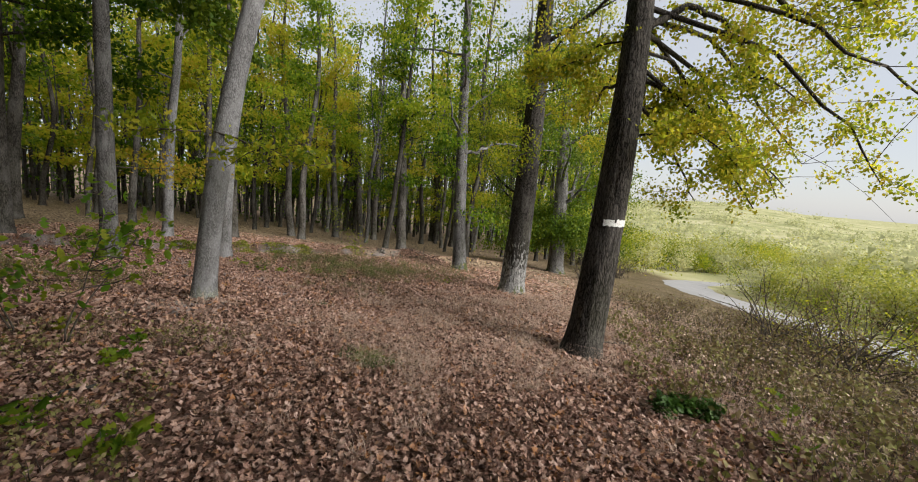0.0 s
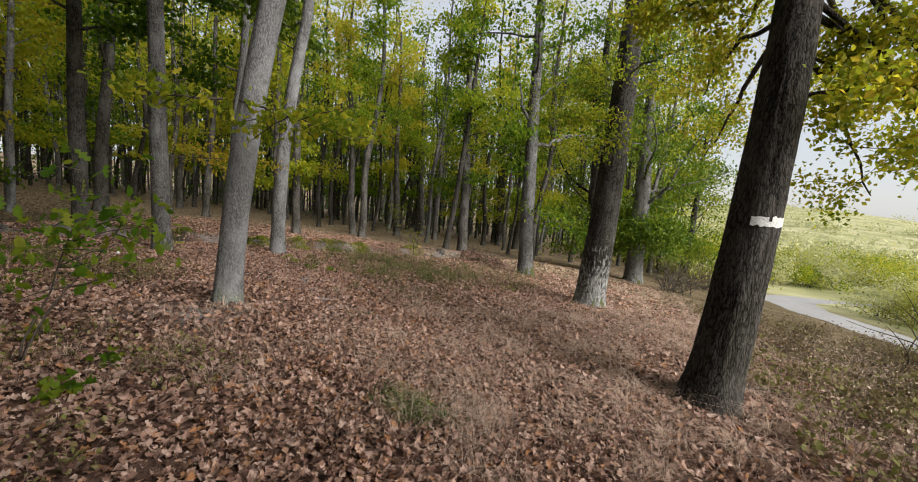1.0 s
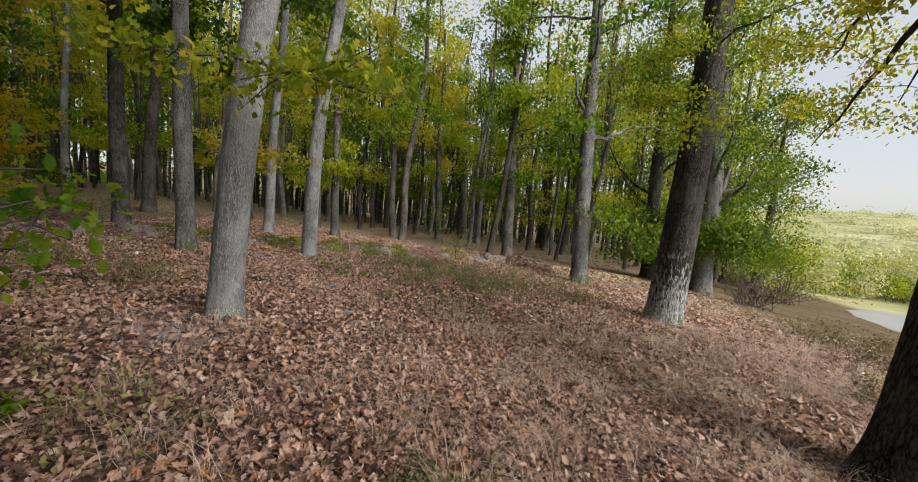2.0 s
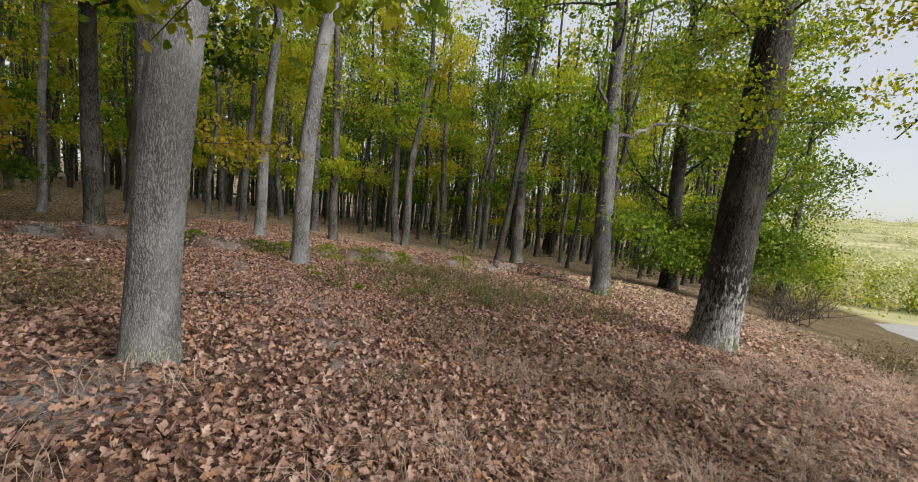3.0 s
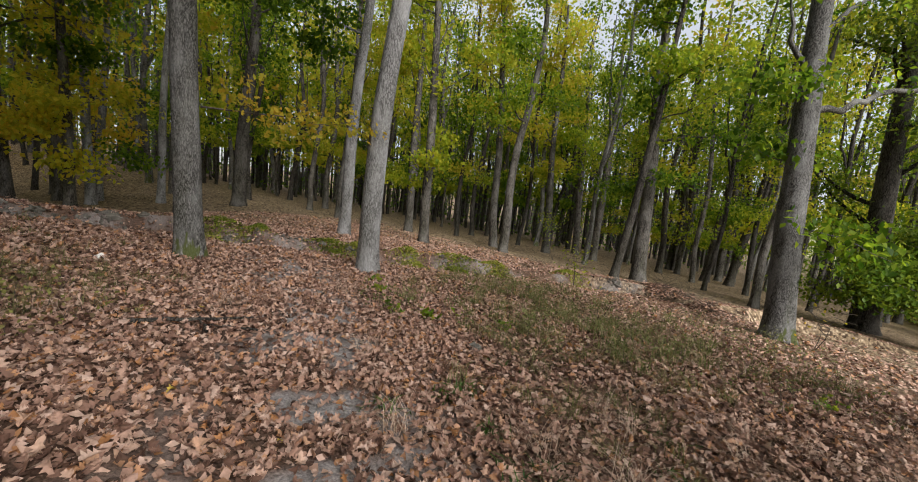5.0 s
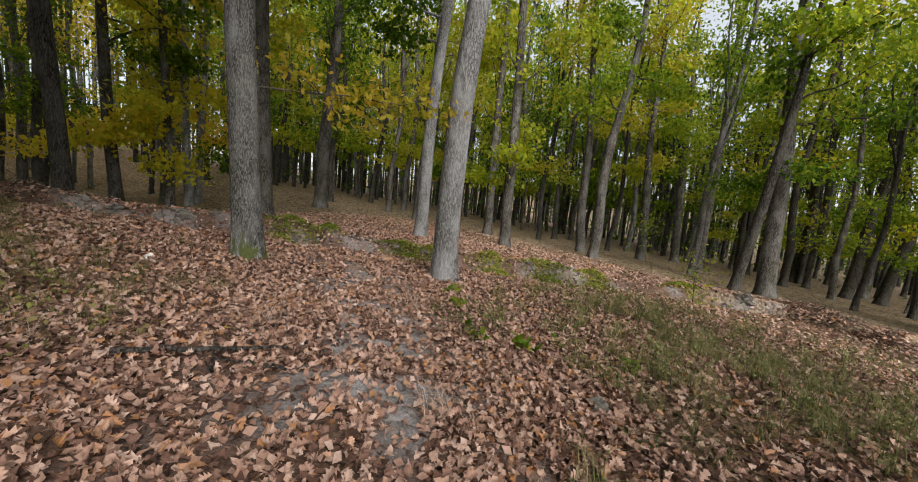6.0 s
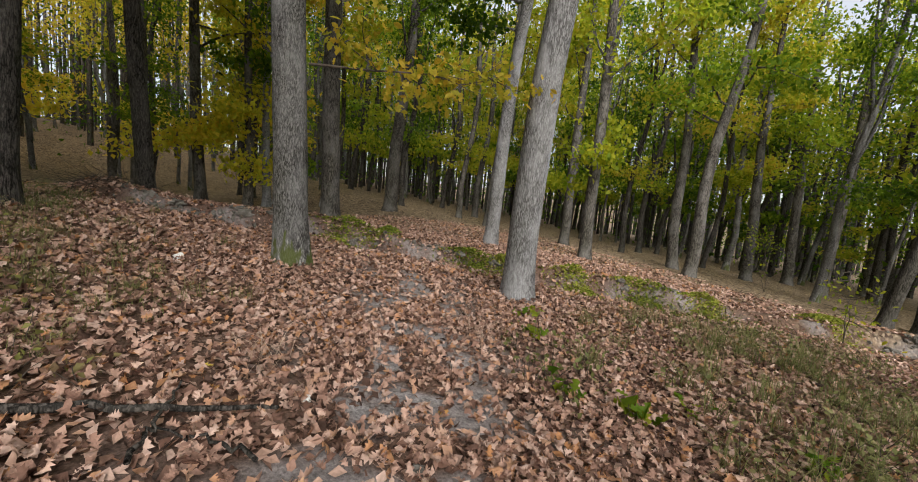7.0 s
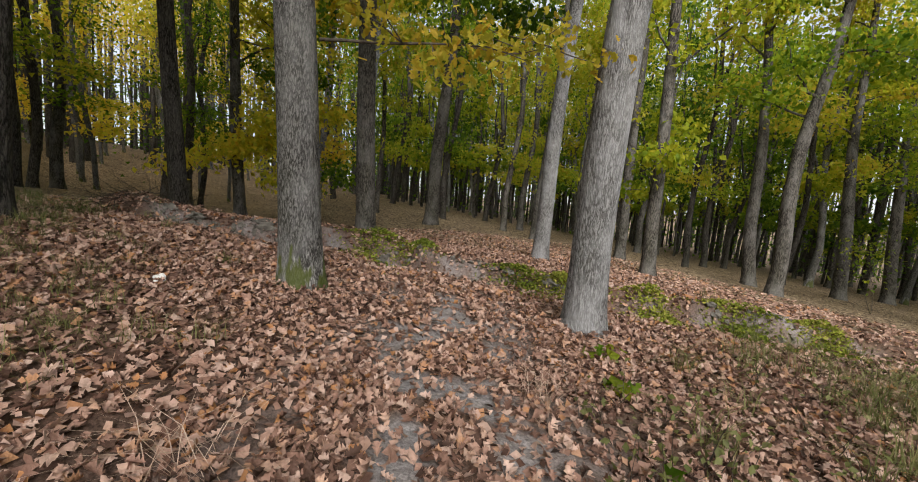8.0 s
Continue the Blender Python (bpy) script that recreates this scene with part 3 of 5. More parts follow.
build_tree(-15.9, 12.9, 0.52, (0.09, -0.078), (0.0035, -0.0013), "smooth grey-brown trunk beyond the bank", BARK_FOREST, seed=19, segs=32, step=0.2, sway=0.02)
build_tree(-13.0, 16.8, 0.41, (0.066, -0.043), (0.0041, 0.0022), "pale grey trunk leaning over the slope", BARK_GREY, seed=20, segs=32, step=0.2, sway=0.04)
build_tree(-12.4, 20.9, 0.42, (-0.003, -0.05), (-0.0003, 0.0016), "grey trunk on the far slope with a low green branch", BARK_FOREST, seed=21, low=3, sway=0.05)
build_tree(-16.2, 24.7, 0.44, (0.045, -0.043), (-0.002, -0.0018), "brown trunk deep in the wood", seed=22)
build_tree(-12.4, 28.0, 0.48, (-0.07, -0.03), (-0.001, 0.005), "thin tall trunk with a kink", BARK_FOREST, seed=23, sway=0.12)
build_tree(-10.6, 25.4, 0.46, (0.02, 0.03), (0.002, 0.009), "leaning trunk of two joined stems", BARK_FOREST, seed=24, sway=0.15)
build_tree(-10.7, 32.5, 0.50, (-0.05, 0.02), (-0.004, 0.009), "tall trunk on the lower slope", seed=25)
build_tree(-10.4, 39.0, 0.55, (-0.023, -0.049), (-0.004, 0.0006), "tall trunk far down the slope", seed=26)
build_tree(-8.2, 35.3, 0.50, (0.03, -0.043), (-0.0015, 0.0004), "leaning trunk far down the slope", seed=27)
build_tree(-4.26, 26.8, 0.64, (-0.045, 0.0), (-0.0009, 0.006), "stout forked trunk below the bank", BARK_FOREST, seed=28, segs=32, low=2, sway=0.06)
build_tree(-5.15, 25.7, 0.36, (0.115, -0.03), (0.0014, 0.0005), "slanting dark stem beside a stout trunk", BARK_DARK, seed=29)
build_tree(-1.4, 39.1, 0.55, (0.06, -0.031), (0.0041, 0.0014), "slanting trunk under green foliage", BARK_DARK, seed=30, low=3)
build_tree(0.06, 39.7, 0.55, (0.10, -0.053), (0.003, 0.0), "slanting dark trunk under green foliage", BARK_DARK, seed=31, low=3)
build_tree(-17.2, 8.56, 0.40, (0.03, -0.051), (0.0, 0.0003), "bare dark trunk above the bank", BARK_DARK, seed=32, segs=32, step=0.2, bole=6.5, leaf_mat=LEAF_YELLOW)
build_tree(-21.45, 10.25, 0.39, (0.027, -0.054), (0.0, 0.0), "forked trunk up the slope", seed=33, bole=4.5, leaf_mat=LEAF_YELLOW, low=4)
build_tree(-21.4, 11.8, 0.33, (0.033, -0.034), (0.0, 0.001), "slim trunk up the slope", seed=34, leaf_mat=LEAF_YELLOW, low=4)
build_tree(-22.4, 12.7, 0.33, (0.037, -0.036), (0.0003, 0.0003), "slim grey trunk up the slope", BARK_GREY, seed=35, low=3)
build_tree(-22.9, 15.3, 0.32, (0.064, -0.016), (0.0026, 0.0025), "thin trunk with a pale foot", BARK_GREY, seed=36)
build_tree(-24.9, 13.75, 0.32, (0.051, 0.0), (0.0012, 0.003), "thin pale trunk up the slope", BARK_GREY, seed=37, leaf_mat=LEAF_YELLOW, low=3)
build_tree(-25.6, 12.6, 0.34, (0.056, 0.02), (0.0017, 0.004), "slim dark trunk up the slope", seed=38, leaf_mat=LEAF_YELLOW, low=4)
build_tree(-21.2, 17.85, 0.60, (0.064, -0.011), (0.0022, 0.0026), "stout trunk in the shade", seed=39)
build_tree(-19.3, 22.4, 0.38, (0.063, -0.02), (0.0027, 0.0024), "slim trunk in the shade", seed=40)


def edge_oak():
    """The marked oak by the walk: its long limbs reach out over the bank."""
    rng = np.random.default_rng(77)
    lean, bend = (0.125, 0.06), (-0.0055, 0.008)
    x, y = 2.44, 6.25
    tree = thing("oak_tree", x, y, float(ground_z(x, y)), "leaning dark oak with a white painted mark on its trunk", "tree", "trees of the wood")
    h = np.concatenate([[-0.25, -0.1], np.arange(0, 7.5, 0.05), np.linspace(7.8, 13, 8)])
    line = trunk_line(h, *lean, *bend)
    r = 0.29 * (1 - 0.72 * np.clip(h / 14, 0, 1) ** 1.2) * (1 + 0.32 * np.exp(-np.maximum(h, 0) / 0.3))
    g = Geo()
    tube(g, line, r, 72, 0.06, 5)
    part("trunk", g.mesh("trunk", BARK_DARK), tree)
    # painted mark: a band that wraps part of the trunk
    mg = Geo()
    hs, az = np.linspace(2.32, 2.43, 5), np.linspace(math.radians(-122), math.radians(-28), 14)
    rr = np.interp(hs, h, r)
    c = trunk_line(hs, *lean, *bend)
    ring = c[:, None] + (rr[:, None] * 1.075)[..., None] * np.stack([np.cos(az)[None] + 0 * rr[:, None], np.sin(az)[None] + 0 * rr[:, None], 0 * rr[:, None] + 0 * az[None]], -1)
    ring[..., 2] += rng.normal(0, 0.006, ring.shape[:2])
    i, j = np.meshgrid(np.arange(4), np.arange(13), indexing="ij")
    keep = ~((j == 5) & (i > 1))
    i, j = i[keep], j[keep]
    mg.add(ring.reshape(-1, 3), np.stack([i * 14 + j, i * 14 + j + 1, (i + 1) * 14 + j + 1, (i + 1) * 14 + j], -1).reshape(-1, 4))
    part("painted_mark", mg.mesh("painted_mark", PAINT), tree, "white painted trail mark on the bark")
    limbs = []
    # reach to the right, height, depth of every limb along its way
    for run in (((0, 5.7, 0), (0.9, 6.3, 0.2), (1.4, 6.2, 0.3), (2.1, 5.85, 0.5), (2.5, 5.3, 0.6), (2.8, 5.2, 0.6), (3.7, 4.95, 0.8)),
                ((0, 5.4, 0), (0.7, 5.3, 0.1), (1.3, 4.75, 0.2), (1.9, 4.1, 0.2), (2.25, 3.6, 0.1)),
                ((0, 4.4, 0), (0.5, 4.5, 0.4), (1.0, 4.5, 0.9), (1.9, 4.6, 1.5)),
                ((0, 3.85, 0), (0.5, 3.95, -0.2), (1.1, 3.95, -0.3), (1.8, 3.5, -0.5)),
                ((0, 6.3, 0), (1.4, 6.6, -0.5), (2.2, 6.5, -0.7), (3.0, 6.1, -0.8), (3.6, 6.1, -0.8)),
                ((0, 7.3, 0), (2.0, 7.2, 0.5), (3.2, 6.8, 0.9), (4.0, 6.6, 1.0), (5.0, 6.6, 1.2)),
                ((0, 6.0, 0), (2.0, 6.3, 1.5), (3.5, 5.6, 2.4), (4.8, 4.6, 2.8), (5.4, 4.0, 2.9)),
                ((0, 5.6, 0), (-0.6, 5.5, 0.2), (-1.3, 5.1, 0.5)),
                ((0, 4.9, 0), (-0.1, 5.0, 1.2), (0.1, 5.0, 2.6), (0.4, 4.8, 4.0)),
                ((0, 5.6, 0), (0.4, 5.9, 2.0), (0.7, 5.8, 3.6), (0.9, 5.4, 5.2)),
                ((0, 6.6, 0), (-0.3, 6.9, 1.5), (-0.7, 6.8, 3.0), (-1.1, 6.2, 4.2)),
                ((0, 5.0, 0), (1.5, 4.7, 0.8), (3.0, 4.0, 1.4), (4.2, 3.3, 1.7)),
                ((0, 6.6, 0), (2.2, 6.1, -0.4), (4.0, 5.3, -0.4), (5.4, 4.7, -0.2)),
                ((0, 5.2, 0), (1.2, 4.6, 0.4), (2.2, 3.6, 0.6), (2.9, 2.8, 0.7)),
                ((0, 5.8, 0), (2.0, 5.3, 1.2), (3.4, 4.2, 1.8), (4.3, 3.1, 2.0)),
                ((0, 6.2, 0), (2.6, 5.6, 0.2), (4.2, 4.4, 0.3), (5.0, 3.4, 0.3)),
                ((0, 4.6, 0), (1.0, 4.2, 0.8), (1.7, 3.5, 1.3), (2.2, 2.9, 1.6)),
                ((0, 5.4, 0), (1.2, 5.6, 2.5), (2.0, 5.2, 4.5), (2.6, 4.6, 6.0)),
                ((0, 6.0, 0), (2.2, 6.0, 3.0), (3.6, 5.4, 5.0), (4.4, 4.6, 6.4)),
                ((0, 5.0, 0), (0.8, 4.8, 3.0), (1.3, 4.4, 5.0), (1.6, 3.8, 6.8)),
                ((0, 8.2, 0), (1.0, 9.0, -0.6), (2.2, 9.6, -1.2), (3.0, 9.8, -1.6)),
                ((0, 8.8, 0), (-1.0, 9.6, 0.6), (-2.0, 10.2, 1.2))):
        p = np.array([(dx, dy, hh) for dx, hh, dy in run])
        p[:, :2] += trunk_line(run[0][1], *lean, *bend)[:2]
        k = np.linspace(0, len(p) - 1, 3 * len(p) - 2)
        p = np.stack([np.interp(k, np.arange(len(p)), p[:, q]) for q in range(3)], -1) + rng.normal(0, 0.025, (len(k), 3)) * np.minimum(k, 1)[:, None]
        lg = Geo()
        thick = (0.031 if run[0][1] in (5.7, 7.3) else 0.018) * np.linalg.norm(p[-1] - p[0]) ** 0.6
        tube(lg, p, np.linspace(thick, 0.010, len(p)), 8, cap=False)
        part("limb", lg.mesh("limb", BARK_DARK), tree)
        limbs.append(p[::2] if len(p) > 8 else p)
    tw = Twigs()
    crown = crown_from(limbs, rng, 31000, 0.085, DIAMOND, tw, 0.17, 0.8, 0.6)
    tw.put(tree)
    part("crown", crown.mesh("crown", LEAF_EDGE), tree)


PAINT = Nodes("white_paint")
PAINT = PAINT.finish(PAINT.ramp(PAINT.noise(PAINT.coords(), 60.0), (0.35, (0.45, 0.43, 0.40)), (0.5, (0.80, 0.79, 0.77))), 0.8)
edge_oak()


def side_branch(x, y, z, azimuth, length, mat, leaves, seed, label, rise=0.0, to=None, leaf=0.12):
    """A thin low branch with leaves, from a trunk."""
    rng = np.random.default_rng(seed)
    br = thing("low_branch", x, y, z, label, "branch")
    li = limb_line((0, 0, 0), azimuth, rise, length, rng, 0.0, 9)
    if to:   # a known tip
        li = np.linspace(0, 1, 9)[:, None] * (np.array(to) - np.array([x, y, z])) + rng.normal(0, 0.025, (9, 3)) * np.minimum(np.arange(9), 1)[:, None]
    g = Geo()
    tube(g, li, np.linspace(0.018, 0.004, 9), 6, cap=False)
    part("stem", g.mesh("stem", TWIG), br)
    tw = Twigs()
    crown = crown_from([li[1:]], rng, leaves, leaf, [SIMPLE, OAK[0], OAK[3]], tw, 0.16, 0.5)
    tw.put(br)
    part("foliage", crown.mesh("foliage", mat), br)


side_branch(-9.22, 9.9, 1.72, 1.2, 2.6, LEAF_ORANGE, 520, 5, "low oak branch of orange and yellow leaves", to=(-7.95, 11.75, 1.78), leaf=0.11)
side_branch(-3.9, 5.78, 2.42, -0.25, 2.1, LEAF_EDGE, 460, 6, "low oak branch of yellow-green leaves", to=(-2.1, 5.25, 1.95), leaf=0.10)
side_branch(-4.0, 5.6, 2.40, 3.7, 0.9, LEAF_EDGE, 170, 8, "short low oak branch of yellowing leaves")


# ---- the wood behind ----
def wood_edge(y):
    return 3.8 + 0.36 * max(y - 18, 0)


NEAR = [(o.location.x, o.location.y) for o in bpy.data.objects if o.name.startswith("oak_tree")]
PROTOTYPES = []
for k in range(15):
    rng = np.random.default_rng(100 + k)
    # 9 to 11 get thick dark crowns, made only to hold back sky light
    far, shade_roof, deep = k >= 5, 9 <= k < 12, k >= 12
    fork = [[(0, 0, h), (0.35 * w, 0.2 * w, h + 1.3), (0.6 * w, 0.1 * w, h + 3.2), (0.75 * w, -0.1 * w, h + 6)] for h, w in zip(rng.uniform(4.5, 9.0, 2), rng.uniform(0.7, 1.5, 2) * (1, -1))] if k % 4 != 3 else []
    PROTOTYPES.append(build_tree(200 + 20 * k, -300, rng.uniform(0.20, 0.44), (rng.normal(0.03, 0.03), rng.normal(-0.05, 0.03)), (rng.normal(0, 0.003), rng.normal(0, 0.003)),
                                 ("slim oak trunk among many in the wood", "tall forest tree with a grey trunk and yellow-green crown", "dark straight trunk with a pale foot deep in the wood")[k % 3],
                                 (BARK_FOREST, BARK_DARK, BARK_FOOT)[k % 3], 18.5, 5.0 if shade_roof else 6.0, 4.4 if shade_roof else 3.2, 7, 5200 if shade_roof else 2000 if deep else 1400 if far else 2700, 0.38 if shade_roof else 0.30 if deep else 0.28 if far else 0.18, segs=7 if far else 10, step=1.6, low=0 if shade_roof else 2, limb_segs=3,
                                 seed=200 + k, shape=SPLIT, spread=0.6, sway=0.22, rise=(0.6, 1.25), flat=0.3, low_from=0.45, share=0.9 if shade_roof else 0.55 if deep else 0.45, leaf_mat=LEAF_SHADE if shade_roof else LEAF_YELLOW if k == 8 else LEAF_GREEN, extra=fork, extra_thick=0.3))
rng = np.random.default_rng(9)
spots = list(NEAR)
wood = 0
for _ in range(16000):
    px, py = rng.uniform(-62, 18), rng.uniform(-26, 62)
    away = float(path_distance(np.array(px), np.array(py)))
    if not 17.5 < away < 56 or px > wood_edge(py) or (py < 9 and px > -21 + 0.5 * min(py, 0)) or min((px - a) ** 2 + (py - b) ** 2 for a, b in spots) < 2.85 ** 2:
        continue
    if away < 24 and rng.random() < 0.5:
        continue
    spots.append((px, py))
    shady = 1.85 < math.atan2(py - 7, px + 3) < 2.75
    proto = PROTOTYPES[rng.integers(0, 5) if away < 27 else 8 if px < -22 and py < 15 else rng.integers(12, 15) if shady else rng.integers(5, 8)]
    s = rng.uniform(0.75, 1.2)
    copy = copy_thing(proto, pose(px, py, float(ground_z(px, py)), 0, 0, rng.uniform(-25, 25)))
    copy.scale = (s, s, rng.uniform(0.9, 1.15))
    wood += 1
    if wood >= 270:
        break
# unseen trees added left of and behind the walk, to block sky light
closing = 0
for _ in range(6000):
    px, py = rng.uniform(-26, -1), rng.uniform(-20, 5.2)
    if py > -1.7 - 0.857 * px or path_distance(px, py) < 3.0 or (px < -13 and py > 1.5) or min((px - a) ** 2 + (py - b) ** 2 for a, b in spots) < 2.9 ** 2:
        continue
    spots.append((px, py))
    copy_thing(PROTOTYPES[rng.integers(9, 12)], pose(px, py, float(ground_z(px, py)), 0, 0, rng.uniform(-25, 25)))
    closing += 1
    if closing >= 66:
        break
for px, py in ((4.0, -4.6), (7.4, -4.2), (1.6, -7.0), (10.6, -3.4), (5.6, -8.0)):   # unseen trees added behind the start, sunk so their crowns block low sun
    copy_thing(PROTOTYPES[9 + int(px) % 3], pose(px, py, float(ground_z(px, py)) - 2.2, 0, 0, 37 * px))
for proto in PROTOTYPES:
    for o in (*proto.children, proto):
        bpy.data.objects.remove(o)


def distant_wood():
    """The depth of the wood, too far to tell its trees apart."""
    rng = np.random.default_rng(21)
    g, leaves = Geo(), Geo()
    holder = thing("distant_wood", 0, 0, 0, "dense far trunks and foliage closing the wood", "woodland", kind="stuff")
    n = 0
    at = []
    while n < 1100:
        a, d = rng.uniform(math.radians(68), math.radians(228)), 34 + 60 * math.sqrt(rng.random())
        px, py = -3 + d * math.cos(a), 7 + d * math.sin(a)
        if px > wood_edge(py) or (py < 2 and px > -30):
            continue
        z = float(ground_z(px, py))
        r = rng.uniform(0.07, 0.2)
        line = np.array([(px, py, z - 0.3), (px + rng.normal(0, 0.2), py, z + 6), (px + rng.normal(0, 0.5), py, z + 15)])
        tube(g, line, [r * 1.2, r, r * 0.5], 4, cap=False)
        at.append((px, py, z))
        n += 1
    at = np.array(at)
    m = 64000
    at = at[np.hypot(at[:, 0] + 3, at[:, 1] - 7) > 31]
    p = at[rng.integers(0, len(at), m)] + rng.normal(0, 1, (m, 3)) * np.array([1.6, 1.6, 0.0])
    p[:, 2] += 0.1 + 13 * rng.beta(1.0, 1.35, m)
    scatter(leaves, p, rng.uniform(0.2, 0.45, m), SPLIT, rng, 0.9)
    part("trunks", g.mesh("trunks", BARK_DARK), holder, kind="stuff")
    part("foliage", leaves.mesh("foliage", LEAF_GREEN), holder, kind="stuff")


distant_wood()


# ---- the floor of the wood ----
SINGLE_LEAF = Nodes("single_dead_leaf")
_k = SINGLE_LEAF.add("ShaderNodeObjectInfo").outputs["Random"]
_c = SINGLE_LEAF.ramp(_k, (0.0, (0.16, 0.085, 0.06)), (0.3, (0.33, 0.19, 0.14)), (0.6, (0.44, 0.27, 0.21)), (0.90, (0.47, 0.33, 0.26)), (0.97, (0.48, 0.25, 0.09)), (1.0, (0.52, 0.40, 0.07)))
SINGLE_LEAF = SINGLE_LEAF.finish(SINGLE_LEAF.mix(0.5, _c, SINGLE_LEAF.ramp(SINGLE_LEAF.noise(SINGLE_LEAF.coords(), 5.0, 5.0), (0.3, 0.55), (0.7, 1.2)), "MULTIPLY"), 0.7, None, 0.12)


def litter():
    """Two layers of dead leaves where the walk passes, thinning out with distance."""
    rng = np.random.default_rng(31)
    g = Geo()
    m = 1700000
    x, y = rng.uniform(-19, 8, m), rng.uniform(-3.5, 25, m)
    d = path_distance(x, y)
    share = (1 - 0.88 * np.sqrt(bare_share(x, y))) * (1 - 0.6 * green_share(x, y)) * (0.6 + 0.7 * bumpy(x, y, 1.1, 3.0)) / (m / (27 * 28.5)) * (0.3 + 0.7 * smooth(-2.5, 0.3, y)) * (1 - 0.85 * smooth(5.0, 7.5, x + 0.6 * np.sin(1.3 * y)))
    under = np.where(d < 2.4, 720, np.where(d < 4.5, 470, np.where(d < 8, 300, np.where(d < 13, 130, 40))))
    keep = rng.random(m) < under * share
    at = on_ground(x[keep], y[keep], 0.006)
    at[:, 2] += rng.uniform(0, 0.022, len(at))
    scatter(g, at, rng.uniform(0.045, 0.095, len(at)) * np.where(d[keep] < 8, 1, 1.4), DIAMOND, rng, 0.5)
    for over, first, shapes in ((np.where(d < 1.6, 330, 0), 0.016, DEAD), (np.where((d > 1.6) & (d < 4.6), 380, np.where((d > 1.9) & (d < 8.5), 180, 0)), 0.015, OAK)):
        keep = rng.random(m) < over * share
        at = on_ground(x[keep], y[keep], first)
        at[:, 2] += rng.uniform(0, 0.035, len(at)) + 0.03 * (rng.random(len(at)) < 0.35)
        size, kind = 0.04 + 0.055 * rng.beta(1.6, 2.2, len(at)) + 0.012 * (d[keep] > 3), rng.integers(0, len(shapes), len(at))
        for k, shape in enumerate(shapes):
            scatter(g, at[kind == k], size[kind == k], shape, rng, 0.5)
    carpet = whole("leaf_litter", g.mesh("leaf_litter", LEAF_LITTER), "brown curled oak leaves lying thick on the ground", "dead leaves", "stuff")
    # the larger single leaves on top, along the end of the walk
    meshes = []
    for shape in DEAD:
        one = Geo()
        one.add(shape[0] - np.array([0.5, 0, 0]), *shape[1])
        meshes.append(one.mesh("leaf", SINGLE_LEAF))
    k = rng.random(300)
    x, y = -2.2 - 5.0 * k + rng.normal(0, 0.7, 300), 7.0 + 3.2 * k + rng.normal(0, 0.7, 300)
    for px, py, z in on_ground(x, y, 0.045):
        ob = part("leaf", meshes[rng.integers(0, len(meshes))], carpet)
        s = rng.uniform(0.05, 0.085)
        ob.matrix_basis = Matrix.LocRotScale((px, py, z), Euler((rng.normal(0, 0.3), rng.normal(0, 0.3), rng.uniform(0, 6.3))), (s, s, s))


litter()


def tufts(name, label, category, mat, spots, seed, flop=0.75):
    """Stands of grass: rows of centre, spread, blades, height, width."""
    rng = np.random.default_rng(seed)
    g = Geo()
    for cx, cy, sx, sy, n, hgt, wid in spots:
        clumps = max(6, n // 34)
        k = rng.integers(0, clumps, n)
        ox, oy = rng.normal(0, sx, clumps), rng.normal(0, sy, clumps)
        x, y = cx + ox[k] + rng.normal(0, 0.07, n), cy + oy[k] + rng.normal(0, 0.07, n)
        blades(g, on_ground(x, y), hgt * rng.uniform(0.45, 1.2, n), wid, rng, flop)
    whole(name, g.mesh(name, mat), label, category, "stuff")


tufts("dry_grass", "thin straw-coloured dry grass among the leaves", "grass", STRAW,
      [(-0.7, 4.2, 0.9, 1.2, 1210, 0.26, 0.0036), (0.8, 7.0, 1.6, 1.6, 1936, 0.26, 0.0036), (-1.0, 8.5, 1.8, 1.4, 1584, 0.26, 0.0036), (3.4, 8.8, 1.2, 2.0, 1584, 0.30, 0.005), (3.6, 6.0, 0.7, 1.2, 748, 0.28, 0.0036), (4.6, 10.0, 1.0, 1.5, 836, 0.32, 0.005),
       (5.0, 5.0, 1.2, 1.4, 247, 0.45, 0.005), (7.0, 8.0, 1.5, 2.0, 412, 0.5, 0.005), (6.5, 12.0, 1.8, 2.0, 687, 0.4, 0.005), (4.2, 2.8, 0.8, 0.8, 137, 0.4, 0.005), (4.5, 15.0, 2.0, 2.0, 825, 0.35, 0.006),
       (-12.5, 6.0, 1.4, 1.0, 495, 0.2, 0.005),
       (-3.2, 4.4, 0.7, 0.7, 440, 0.18, 0.005), (-4.0, 5.4, 0.35, 0.3, 192, 0.20, 0.005), (2.0, 11.0, 1.5, 1.5, 1144, 0.26, 0.005), (1.2, 9.0, 1.4, 1.2, 1408, 0.26, 0.0036), (-0.2, 5.6, 1.4, 1.4, 1584, 0.26, 0.0036), (3.2, 11.5, 1.0, 1.2, 572, 0.28, 0.005)], 41, 1.25)
